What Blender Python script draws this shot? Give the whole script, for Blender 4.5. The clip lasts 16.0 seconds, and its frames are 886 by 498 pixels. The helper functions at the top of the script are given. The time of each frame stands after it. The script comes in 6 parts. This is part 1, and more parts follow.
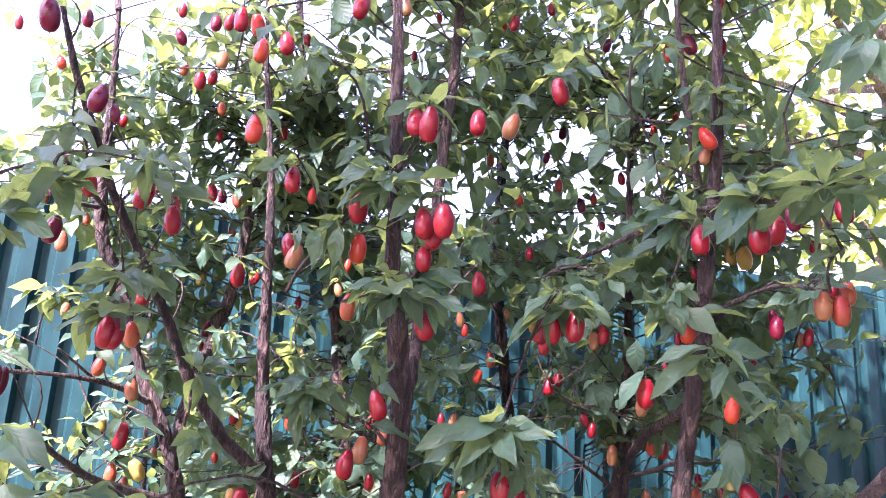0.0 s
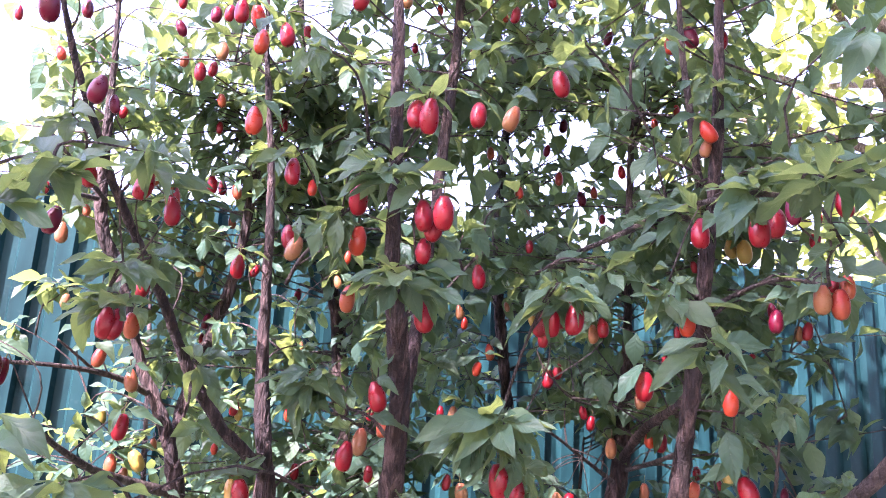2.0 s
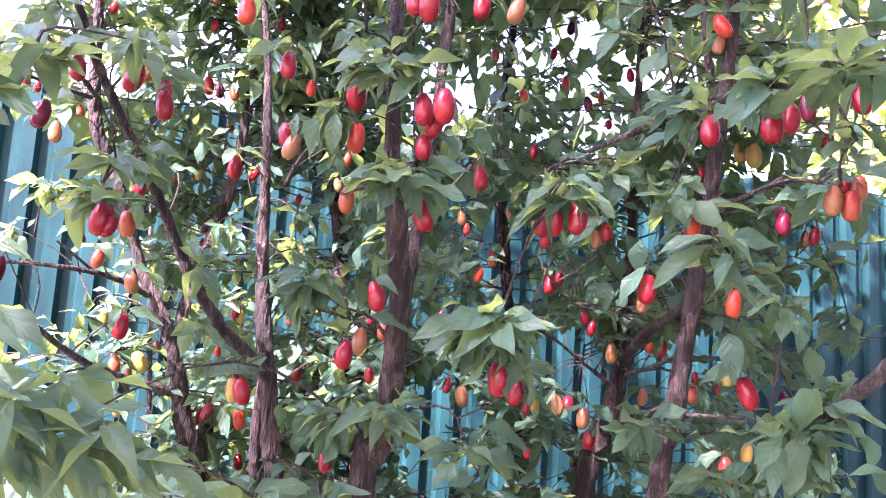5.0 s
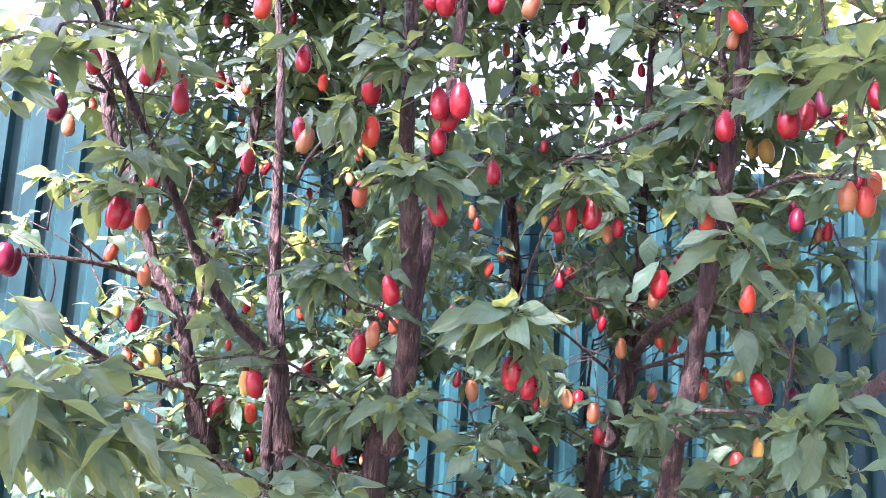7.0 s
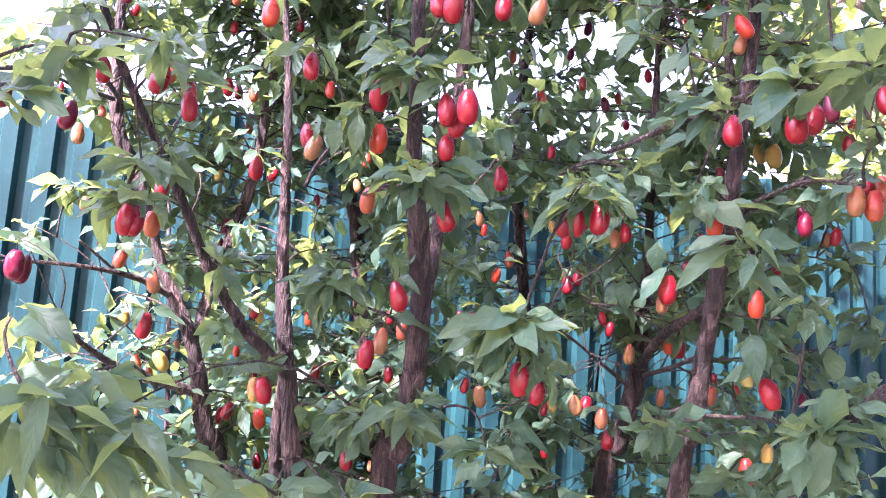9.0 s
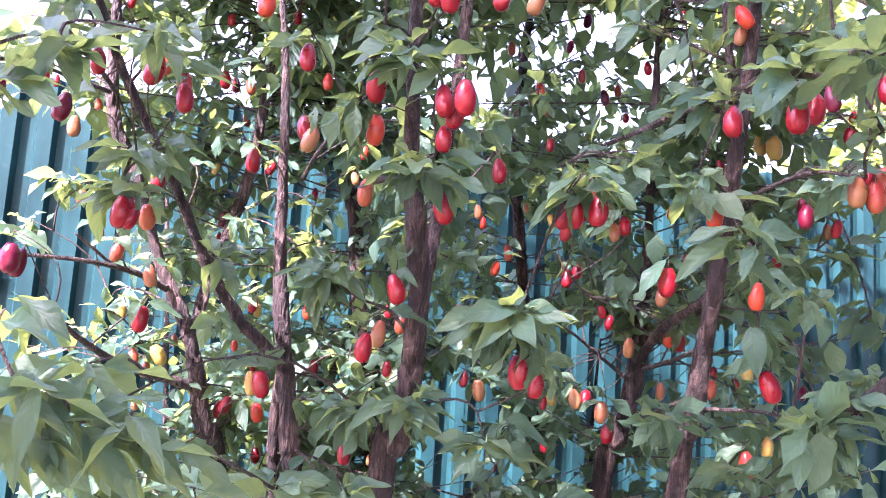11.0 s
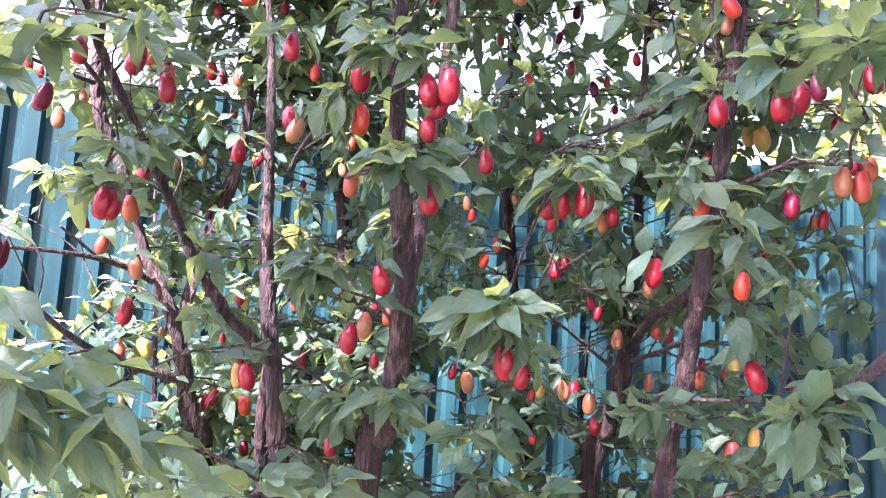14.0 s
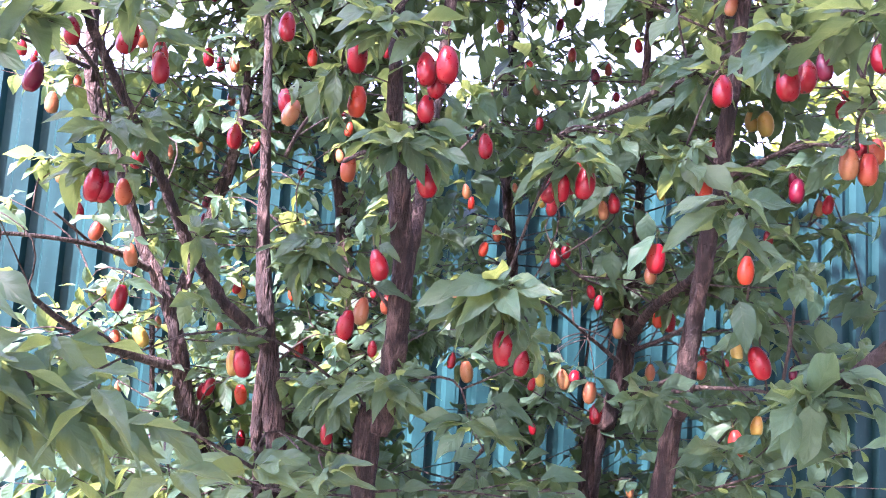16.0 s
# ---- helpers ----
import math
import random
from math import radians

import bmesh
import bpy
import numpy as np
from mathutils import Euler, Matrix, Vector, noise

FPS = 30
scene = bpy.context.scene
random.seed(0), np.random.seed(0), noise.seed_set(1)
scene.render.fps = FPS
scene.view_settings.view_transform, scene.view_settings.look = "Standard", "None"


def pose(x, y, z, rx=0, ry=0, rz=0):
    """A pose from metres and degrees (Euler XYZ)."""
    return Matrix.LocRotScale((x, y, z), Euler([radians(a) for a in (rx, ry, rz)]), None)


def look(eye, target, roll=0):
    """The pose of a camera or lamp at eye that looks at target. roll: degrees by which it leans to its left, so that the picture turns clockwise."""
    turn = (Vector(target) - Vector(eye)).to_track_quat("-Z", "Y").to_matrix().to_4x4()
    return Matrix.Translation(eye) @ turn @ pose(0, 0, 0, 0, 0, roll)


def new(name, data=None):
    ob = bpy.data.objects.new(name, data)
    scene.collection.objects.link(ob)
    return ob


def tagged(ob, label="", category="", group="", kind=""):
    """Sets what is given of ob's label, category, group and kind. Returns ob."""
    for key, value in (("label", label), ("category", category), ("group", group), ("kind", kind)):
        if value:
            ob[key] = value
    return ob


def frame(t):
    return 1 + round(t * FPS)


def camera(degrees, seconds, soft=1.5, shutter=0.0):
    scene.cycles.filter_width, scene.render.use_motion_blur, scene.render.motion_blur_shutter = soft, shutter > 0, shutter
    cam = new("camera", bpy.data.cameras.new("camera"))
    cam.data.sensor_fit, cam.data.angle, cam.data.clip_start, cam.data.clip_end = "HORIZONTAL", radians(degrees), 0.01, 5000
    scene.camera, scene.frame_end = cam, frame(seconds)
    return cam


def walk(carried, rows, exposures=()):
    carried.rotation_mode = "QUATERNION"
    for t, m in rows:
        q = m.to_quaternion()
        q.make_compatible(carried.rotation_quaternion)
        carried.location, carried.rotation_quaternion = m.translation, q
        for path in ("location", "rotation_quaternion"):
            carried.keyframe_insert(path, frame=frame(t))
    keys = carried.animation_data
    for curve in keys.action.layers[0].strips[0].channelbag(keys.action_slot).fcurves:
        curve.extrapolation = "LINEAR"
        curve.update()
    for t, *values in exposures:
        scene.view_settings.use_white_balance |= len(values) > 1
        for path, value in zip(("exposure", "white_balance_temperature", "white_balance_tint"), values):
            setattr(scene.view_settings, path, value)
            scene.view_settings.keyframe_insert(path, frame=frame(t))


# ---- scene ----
cam = camera(58.75, 16.0, soft=0.8)
PATH = [
    (0.0, pose(0.0000, 0.0000, 1.5000, 104.500, -2.900, 0.000)),
    (0.5, pose(-0.0003, -0.0007, 1.4999, 104.575, -2.894, 0.007)),
    (1.0, pose(0.0001, -0.0011, 1.4997, 104.954, -3.062, -0.221)),
    (1.5, pose(-0.0001, -0.0011, 1.4999, 104.774, -2.984, -0.068)),
    (2.0, pose(0.0003, 0.0004, 1.4990, 104.031, -3.127, -0.052)),
    (2.5, pose(0.0025, 0.0027, 1.4975, 102.636, -3.325, -0.472)),
    (3.0, pose(0.0058, 0.0101, 1.4937, 100.053, -3.269, -0.252)),
    (3.5, pose(0.0070, 0.0161, 1.4901, 99.106, -3.290, -0.141)),
    (4.0, pose(0.0067, 0.0188, 1.4885, 98.270, -3.230, -0.119)),
    (4.5, pose(0.0061, 0.0187, 1.4887, 98.001, -3.420, -0.191)),
    (5.0, pose(0.0042, 0.0176, 1.4881, 97.866, -3.550, 0.196)),
    (7.5, pose(-0.0042, 0.0157, 1.4862, 97.403, -3.796, 0.542)),
    (8.0, pose(-0.0038, 0.0172, 1.4855, 97.355, -3.733, 0.677)),
    (8.5, pose(-0.0043, 0.0169, 1.4856, 97.556, -3.796, 0.783)),
    (9.0, pose(-0.0047, 0.0145, 1.4866, 97.883, -3.717, 1.000)),
    (11.5, pose(-0.0017, 0.0205, 1.4849, 97.492, -3.618, 0.988)),
    (12.0, pose(-0.0008, 0.0205, 1.4849, 97.653, -3.585, 0.681)),
    (12.5, pose(-0.0012, 0.0204, 1.4849, 97.624, -3.567, 0.636)),
    (13.0, pose(-0.0002, 0.0210, 1.4847, 97.542, -3.534, 0.646)),
    (13.5, pose(0.0017, 0.0226, 1.4836, 97.262, -3.517, 0.458)),
    (14.0, pose(0.0039, 0.0237, 1.4830, 97.136, -3.466, 0.553)),
    (14.5, pose(0.0047, 0.0281, 1.4813, 96.801, -3.471, 0.543)),
    (15.0, pose(0.0068, 0.0325, 1.4794, 96.514, -3.411, 0.519)),
    (15.5, pose(0.0073, 0.0357, 1.4763, 96.514, -3.571, 0.472)),
    (16.0, pose(0.0063, 0.0364, 1.4756, 96.755, -3.521, 0.594)),
]
walk(cam, PATH, ((0.0, 3.58, 6220, 58), (2.4, 3.62, 6220, 58), (4.0, 3.97, 6220, 58), (16.0, 4.02, 6220, 58)))

# ---------------------------------------------------------------- world and light
SUN_FROM = Vector((-0.42, -0.50, 0.76)).normalized()
world = bpy.data.worlds.new("sky")
scene.world = world
world.use_nodes = True
wn = world.node_tree
sky = wn.nodes.new("ShaderNodeTexSky")
sky.sky_type, sky.sun_disc = "NISHITA", False
sky.sun_elevation = math.asin(SUN_FROM.z)
sky.sun_rotation = math.atan2(SUN_FROM.x, SUN_FROM.y)
sky.dust_density = 2.5
wn.links.new(sky.outputs[0], wn.nodes["Background"].inputs[0])
wn.nodes["Background"].inputs[1].default_value = 0.15
sun = new("sun", bpy.data.lights.new("sun", "SUN"))
sun.data.energy, sun.data.angle, sun.data.color = 4.3, radians(0.55), (1.0, 0.94, 0.84)
sun.matrix_world = look(SUN_FROM * 20, (0, 0, 0))


# ---------------------------------------------------------------- materials
class Nodes:
    """A short way to wire a node material."""

    def __init__(self, name):
        self.m = bpy.data.materials.new(name)
        self.m.use_nodes = True
        self.t = self.m.node_tree
        self.b = self.t.nodes["Principled BSDF"]
        self.out = self.t.nodes["Material Output"]

    def put(self, node, key, v):
        if isinstance(v, bpy.types.NodeSocket):
            self.t.links.new(v, node.inputs[key])
        elif v is not None:
            node.inputs[key].default_value = v

    def math(self, op, a, b=None, c=None):
        n = self.t.nodes.new("ShaderNodeMath")
        n.operation = op
        for i, v in enumerate((a, b, c)):
            self.put(n, i, v)
        return n.outputs[0]

    def noise(self, scale, detail=3.0, where=None, rough=0.55):
        n = self.t.nodes.new("ShaderNodeTexNoise")
        self.put(n, "Scale", scale), self.put(n, "Detail", detail), self.put(n, "Roughness", rough)
        if where is not None:
            self.put(n, "Vector", where)
        return n.outputs["Fac"]

    def coords(self, what="Object", stretch=(1, 1, 1)):
        c = self.t.nodes.new("ShaderNodeTexCoord")
        m = self.t.nodes.new("ShaderNodeMapping")
        self.put(m, 0, c.outputs[what]), self.put(m, 3, stretch)
        return m.outputs[0]

    def ramp(self, fac, *stops):
        n = self.t.nodes.new("ShaderNodeValToRGB")
        e = n.color_ramp.elements
        while len(e) < len(stops):
            e.new(0.5)
        for k, (at, col) in zip(e, stops):
            k.position = at
            k.color = (*col, 1) if len(col) == 3 else col
        self.put(n, 0, fac)
        return n.outputs[0]

    def mix(self, fac, a, b, kind="MIX"):
        n = self.t.nodes.new("ShaderNodeMix")
        n.data_type, n.blend_type = "RGBA", kind
        for key, v in ((0, fac), (6, a), (7, b)):
            self.put(n, key, (*v, 1) if isinstance(v, tuple) and len(v) == 3 else v)
        return n.outputs[2]

    def bump(self, height, strength, distance=0.001):
        n = self.t.nodes.new("ShaderNodeBump")
        self.put(n, "Height", height), self.put(n, "Strength", strength), self.put(n, "Distance", distance)
        self.put(self.b, "Normal", n.outputs[0])
        return n.outputs[0]

    def chance(self):
        """A number from 0 to 1 for each object and each loose piece of a mesh."""
        o = self.t.nodes.new("ShaderNodeObjectInfo").outputs["Random"]
        g = self.t.nodes.new("ShaderNodeNewGeometry").outputs["Random Per Island"]
        return self.math("FRACT", self.math("ADD", o, g))


def leaf_material(name, dark, mid, pale, through_colour, share=0.38, gloss=0.46):
    n = Nodes(name)
    uv = n.t.nodes.new("ShaderNodeUVMap")
    uv.uv_map = "UVMap"
    sep = n.t.nodes.new("ShaderNodeSeparateXYZ")
    n.put(sep, 0, uv.outputs[0])
    u, v = sep.outputs[0], sep.outputs[1]
    side = n.math("ABSOLUTE", n.math("MULTIPLY_ADD", v, 2.0, -1.0))
    arc = n.math("SUBTRACT", n.math("MULTIPLY", u, 5.2), n.math("MULTIPLY", n.math("POWER", side, 0.8), 1.5))
    saw = n.math("ABSOLUTE", n.math("SUBTRACT", n.math("FRACT", arc), 0.5))
    vein = n.math("GREATER_THAN", saw, 0.455)
    rib = n.math("LESS_THAN", side, 0.05)
    lines = n.math("MAXIMUM", n.math("MULTIPLY", vein, 0.55), rib)
    pick = n.chance()
    where = n.coords("Object")
    blotch = n.noise(55.0, 4.0, where)
    tone = n.math("ADD", n.math("MULTIPLY", pick, 0.75), n.math("MULTIPLY", n.math("SUBTRACT", blotch, 0.5), 0.6))
    col = n.ramp(tone, (0.0, dark), (0.45, mid), (0.95, pale))
    spots = n.ramp(n.noise(330.0, 2.0, where), (0.71, (0, 0, 0)), (0.76, (1, 1, 1)))
    col = n.mix(n.math("MULTIPLY", spots, 0.40), col, (0.30, 0.29, 0.20))
    col = n.mix(n.math("MULTIPLY", lines, 0.13), col, (0.17, 0.22, 0.11))
    n.put(n.b, "Base Color", col)
    n.put(n.b, "Roughness", n.math("MULTIPLY_ADD", blotch, 0.25, gloss - 0.1))
    n.put(n.b, "Specular IOR Level", 0.22)
    height = n.math("SUBTRACT", n.math("MULTIPLY", saw, 1.6), n.math("MULTIPLY", rib, 0.9))
    norm = n.bump(n.math("ADD", height, n.math("MULTIPLY", blotch, 0.5)), 0.42, 0.0010)
    tr = n.t.nodes.new("ShaderNodeBsdfTranslucent")
    n.put(tr, 0, n.mix(n.math("MULTIPLY", pick, 0.4), through_colour, tuple(c * 0.6 for c in through_colour)))
    n.put(tr, 1, norm)
    mx = n.t.nodes.new("ShaderNodeMixShader")
    n.put(mx, 0, share), n.put(mx, 1, n.b.outputs[0]), n.put(mx, 2, tr.outputs[0])
    n.put(n.out, 0, mx.outputs[0])
    return n.m


def fruit_material(name, skin, flush, fleck, gloss=0.20):
    n = Nodes(name)
    pick = n.t.nodes.new("ShaderNodeObjectInfo").outputs["Random"]
    where = n.coords("Object")
    sep = n.t.nodes.new("ShaderNodeSeparateXYZ")
    n.put(sep, 0, where)
    cloud = n.noise(2.2, 3.0, where)
    fade = n.math("ADD", n.math("MULTIPLY", cloud, 0.9), n.math("ADD", n.math("MULTIPLY", sep.outputs[2], 0.55), n.math("MULTIPLY", pick, 0.3)))
    col = n.ramp(fade, (0.15, flush), (0.75, skin))
    dots = n.ramp(n.noise(38.0, 1.0, where), (0.68, (0, 0, 0)), (0.74, (1, 1, 1)))
    col = n.mix(n.math("MULTIPLY", dots, 0.3), col, fleck)
    n.put(n.b, "Base Color", col)
    n.put(n.b, "Roughness", n.math("MULTIPLY_ADD", n.noise(6.0, 3.0, where), 0.20, gloss))
    n.put(n.b, "Subsurface Weight", 0.06)
    n.put(n.b, "Subsurface Radius", (0.006, 0.002, 0.001))
    n.put(n.b, "Subsurface Scale", 0.4)
    n.put(n.b, "Specular IOR Level", 0.3)
    n.bump(n.noise(5.0, 3.0, where), 0.06, 0.08)
    return n.m


def bark_material(name, low, mid, high):
    n = Nodes(name)
    long = n.coords("Object", (1, 1, 0.28))
    plain = n.coords("Object")
    flake = n.noise(120.0, 6.0, n.coords("Object", (1, 1, 0.16)), 0.72)
    plate = n.noise(60.0, 4.0, long, 0.6)
    patch = n.noise(16.0, 4.0, plain)
    fine = n.noise(620.0, 4.0, plain)
    crack = n.ramp(n.math("ABSOLUTE", n.math("SUBTRACT", plate, 0.5)), (0.0, (0, 0, 0)), (0.06, (1, 1, 1)))
    col = n.ramp(n.math("ADD", n.math("MULTIPLY", flake, 0.7), n.math("MULTIPLY", patch, 0.35)), (0.46, low), (0.53, mid), (0.62, high))
    col = n.mix(n.math("MULTIPLY", n.math("SUBTRACT", 1.0, crack), 0.6), col, low)
    lichen = n.ramp(n.noise(30.0, 5.0, plain), (0.62, (0, 0, 0)), (0.72, (1, 1, 1)))
    col = n.mix(n.math("MULTIPLY", lichen, 0.2), col, (0.30, 0.27, 0.24))
    n.put(n.b, "Base Color", col)
    n.put(n.b, "Roughness", 0.86)
    n.bump(n.math("ADD", n.math("ADD", n.math("MULTIPLY", flake, 1.5), n.math("MULTIPLY", crack, 0.35)), n.math("MULTIPLY", fine, 0.3)), 1.0, 0.016)
    return n.m


def sheet_material():
    n = Nodes("painted_sheet")
    where = n.coords("Object", (1, 1, 0.16))
    plain = n.coords("Object")
    streak = n.noise(26.0, 5.0, where)
    cloud = n.noise(5.0, 4.0, plain)
    col = n.ramp(n.math("ADD", n.math("MULTIPLY", streak, 0.5), n.math("MULTIPLY", cloud, 0.5)), (0.32, (0.0017, 0.0170, 0.0192)), (0.66, (0.0062, 0.0435, 0.0465)))
    dust = n.ramp(n.noise(70.0, 5.0, plain), (0.58, (0, 0, 0)), (0.78, (1, 1, 1)))
    col = n.mix(n.math("MULTIPLY", dust, 0.08), col, (0.16, 0.19, 0.19))
    n.put(n.b, "Base Color", col)
    n.put(n.b, "Roughness", n.math("MULTIPLY_ADD", streak, 0.2, 0.42))
    n.put(n.b, "Specular IOR Level", 0.10)
    n.bump(n.math("ADD", cloud, n.math("MULTIPLY", dust, 0.2)), 0.16, 0.004)
    return n.m


def soil_material():
    n = Nodes("garden_soil")
    where = n.coords("Object")
    big, small = n.noise(1.4, 5.0, where), n.noise(40.0, 6.0, where)
    # tones raised so that the unseen ground bounces light into the lower leaves
    col = n.ramp(n.math("ADD", n.math("MULTIPLY", big, 0.6), n.math("MULTIPLY", small, 0.4)), (0.35, (0.13, 0.105, 0.075)), (0.5, (0.22, 0.19, 0.125)), (0.66, (0.15, 0.17, 0.075)))
    n.put(n.b, "Base Color", col), n.put(n.b, "Roughness", 0.95)
    n.bump(small, 0.8, 0.02)
    return n.m


LEAF = leaf_material("leaf_green", (0.017, 0.053, 0.039), (0.034, 0.092, 0.062), (0.080, 0.138, 0.079), (0.25, 0.35, 0.085), 0.38)
LEAF_FAR = leaf_material("leaf_light_green", (0.06, 0.11, 0.03), (0.11, 0.17, 0.04), (0.18, 0.24, 0.05), (0.42, 0.50, 0.08), 0.42)
BARK = bark_material("bark_brown", (0.0085, 0.0042, 0.0034), (0.037, 0.0195, 0.0155), (0.125, 0.084, 0.072))
TWIG = bark_material("bark_grey", (0.026, 0.018, 0.014), (0.055, 0.040, 0.031), (0.125, 0.100, 0.080))
# far tree's bark, lightened to put the sun on its limbs into the colour
BARK_SUNLIT = bark_material("bark_sunlit", (0.10, 0.08, 0.06), (0.17, 0.14, 0.11), (0.26, 0.22, 0.18))
STALK = bark_material("stalk_green", (0.10, 0.10, 0.03), (0.17, 0.17, 0.05), (0.26, 0.22, 0.09))
TIP = bark_material("blossom_scar", (0.03, 0.02, 0.015), (0.06, 0.04, 0.03), (0.10, 0.07, 0.05))
SHEET = sheet_material()
SOIL = soil_material()
SKIN = {
    "d": fruit_material("skin_maroon", (0.0580, 0.0029, 0.0135), (0.1063, 0.0039, 0.0165), (0.1642, 0.0290, 0.0386)),
    "r": fruit_material("skin_red", (0.122, 0.0026, 0.0090), (0.180, 0.0060, 0.0100), (0.3284, 0.0483, 0.0386)),
    "p": fruit_material("skin_pink_red", (0.225, 0.0145, 0.0170), (0.250, 0.066, 0.0260), (0.3478, 0.1449, 0.0966)),
    "q": fruit_material("skin_orange_red", (0.2512, 0.0097, 0.0097), (0.3091, 0.0386, 0.0135), (0.3864, 0.1159, 0.0676)),
    "o": fruit_material("skin_orange", (0.205, 0.056, 0.029), (0.210, 0.104, 0.042), (0.3091, 0.1739, 0.0966)),
    "y": fruit_material("skin_yellow", (0.2705, 0.1449, 0.0290), (0.2415, 0.1932, 0.0434), (0.3284, 0.2512, 0.0966)),
}
WORDS = {"d": "overripe maroon fruit", "r": "ripe glossy red fruit", "p": "half-ripe pinkish red fruit", "q": "orange-red fruit", "o": "half-ripe orange fruit", "y": "unripe yellow fruit"}


# ---------------------------------------------------------------- builders
def link_part(name, mesh, material, parent, label="", at=None):
    ob = new(name, mesh)
    if material is not None and not mesh.materials:
        mesh.materials.append(material)
    ob.parent = parent
    if at is not None:
        ob.matrix_basis = at
    if label:
        ob["label"] = label
    return ob


def smooth_mesh(name, verts, faces, uvs=None):
    me = bpy.data.meshes.new(name)
    me.from_pydata([tuple(v) for v in verts], [], [tuple(f) for f in faces])
    me.polygons.foreach_set("use_smooth", [True] * len(me.polygons))
    if uvs is not None:
        lay = me.uv_layers.new(name="UVMap")
        idx = np.empty(len(me.loops), dtype=np.int32)
        me.loops.foreach_get("vertex_index", idx)
        lay.data.foreach_set("uv", np.asarray(uvs, dtype=np.float32)[idx].ravel())
    me.update()
    return me


def blade(rows, cols, droop, fold, wave, width, twist=0.0):
    """Points, faces and uv of one leaf, a unit long: a short stalk, an oval blade with a drawn-out tip that hangs over."""
    pts, uv, faces = [], [], []
    for i in range(rows + 1):
        s = i / rows
        t = max(0.0, (s - 0.09) / 0.91)
        w = width * 1.06 * (math.sin(math.pi * t ** 0.88) ** 0.9) * (1.0 - 0.42 * max(0.0, t - 0.55)) if 0 < t < 1 else 0.0
        w = max(w, 0.012 if s < 0.99 else 0.004)
        hang = droop * (0.25 * s + 0.75 * s ** 2.2)
        for j in range(cols + 1):
            v = 2.0 * j / cols - 1.0
            y = v * w
            ang = twist * t
            z = fold * (0.35 * abs(y) + 0.65 * v * v * w) - hang + wave * w * math.sin(8.0 * s + 1.6 * v + 11.0 * twist) * abs(v)
            pts.append((s * (1.0 - 0.25 * droop * droop) - 0.10 * abs(droop) * s * s, y * math.cos(ang), z + y * math.sin(ang)))
            uv.append((t, j / cols))
    for i in range(rows):
        for j in range(cols):
            a = i * (cols + 1) + j
            faces.append((a, a + 1, a + cols + 2, a + cols + 1))
    return np.array(pts), faces, np.array(uv)


SHAPES = [blade(11, 4, d, f, w, k, tw) for d, f, w, k, tw in (
    (0.14, 0.22, 0.26, 0.250, 0.15), (0.34, 0.34, 0.34, 0.236, -0.30), (0.50, 0.18, 0.30, 0.262, 0.35),
    (0.02, 0.42, 0.36, 0.226, -0.20), (0.26, 0.10, 0.42, 0.270, 0.45), (0.42, 0.48, 0.28, 0.218, -0.40))]
LIGHT_SHAPES = [blade(6, 2, d, f, w, k, tw) for d, f, w, k, tw in (
    (0.16, 0.25, 0.15, 0.262, 0.2), (0.38, 0.38, 0.20, 0.240, -0.4), (0.54, 0.20, 0.15, 0.260, 0.4), (0.06, 0.50, 0.25, 0.228, -0.25))]
COARSE_SHAPES = [blade(3, 2, d, f, 0.0, 0.27, tw) for d, f, tw in ((0.2, 0.3, 0.2), (0.45, 0.3, -0.4), (0.1, 0.45, 0.3))]
LEAF_MESHES = [smooth_mesh("leaf", *s) for s in SHAPES]


def leaf_axes(base, tip, lean, rng):
    """The pose of a leaf from base to tip, its face turned to the light."""
    x = (tip - base).normalized()
    up = Vector((rng.uniform(-0.5, 0.5), lean + rng.uniform(-0.35, 0.35), 0.8))
    z = up - x * up.dot(x)
    z = z.normalized() if z.length > 0.05 else x.orthogonal().normalized()
    return x, z.cross(x), z


class Foliage:
    """Many leaves gathered into one mesh."""

    def __init__(self):
        self.v, self.f, self.u, self.n = [], [], [], 0

    def add(self, base, x, y, z, size, wide, k, shapes=LIGHT_SHAPES):
        p, f, uv = shapes[k % len(shapes)]
        m = np.array((x, y * wide, z)) * size
        self.v.append(p @ m + np.array(base))
        self.f.append(np.array(f) + self.n)
        self.u.append(uv)
        self.n += len(p)

    def mesh(self, name):
        return smooth_mesh(name, np.concatenate(self.v), np.concatenate(self.f).tolist(), np.concatenate(self.u))


def spline(points, step=0.02):
    """Points (x, y, z, radius) along a smooth curve through the given ones."""
    p = [np.array(q, float) for q in points]
    p = [2 * p[0] - p[1]] + p + [2 * p[-1] - p[-2]]
    out = []
    for a, b, c, d in zip(p, p[1:], p[2:], p[3:]):
        n = max(2, int(np.linalg.norm((c - b)[:3]) / step))
        for i in range(n):
            t = i / n
            out.append(0.5 * (2 * b + (c - a) * t + (2 * a - 5 * b + 4 * c - d) * t * t + (3 * b - a - 3 * c + d) * t ** 3))
    out.append(p[-2])
    return np.array(out)


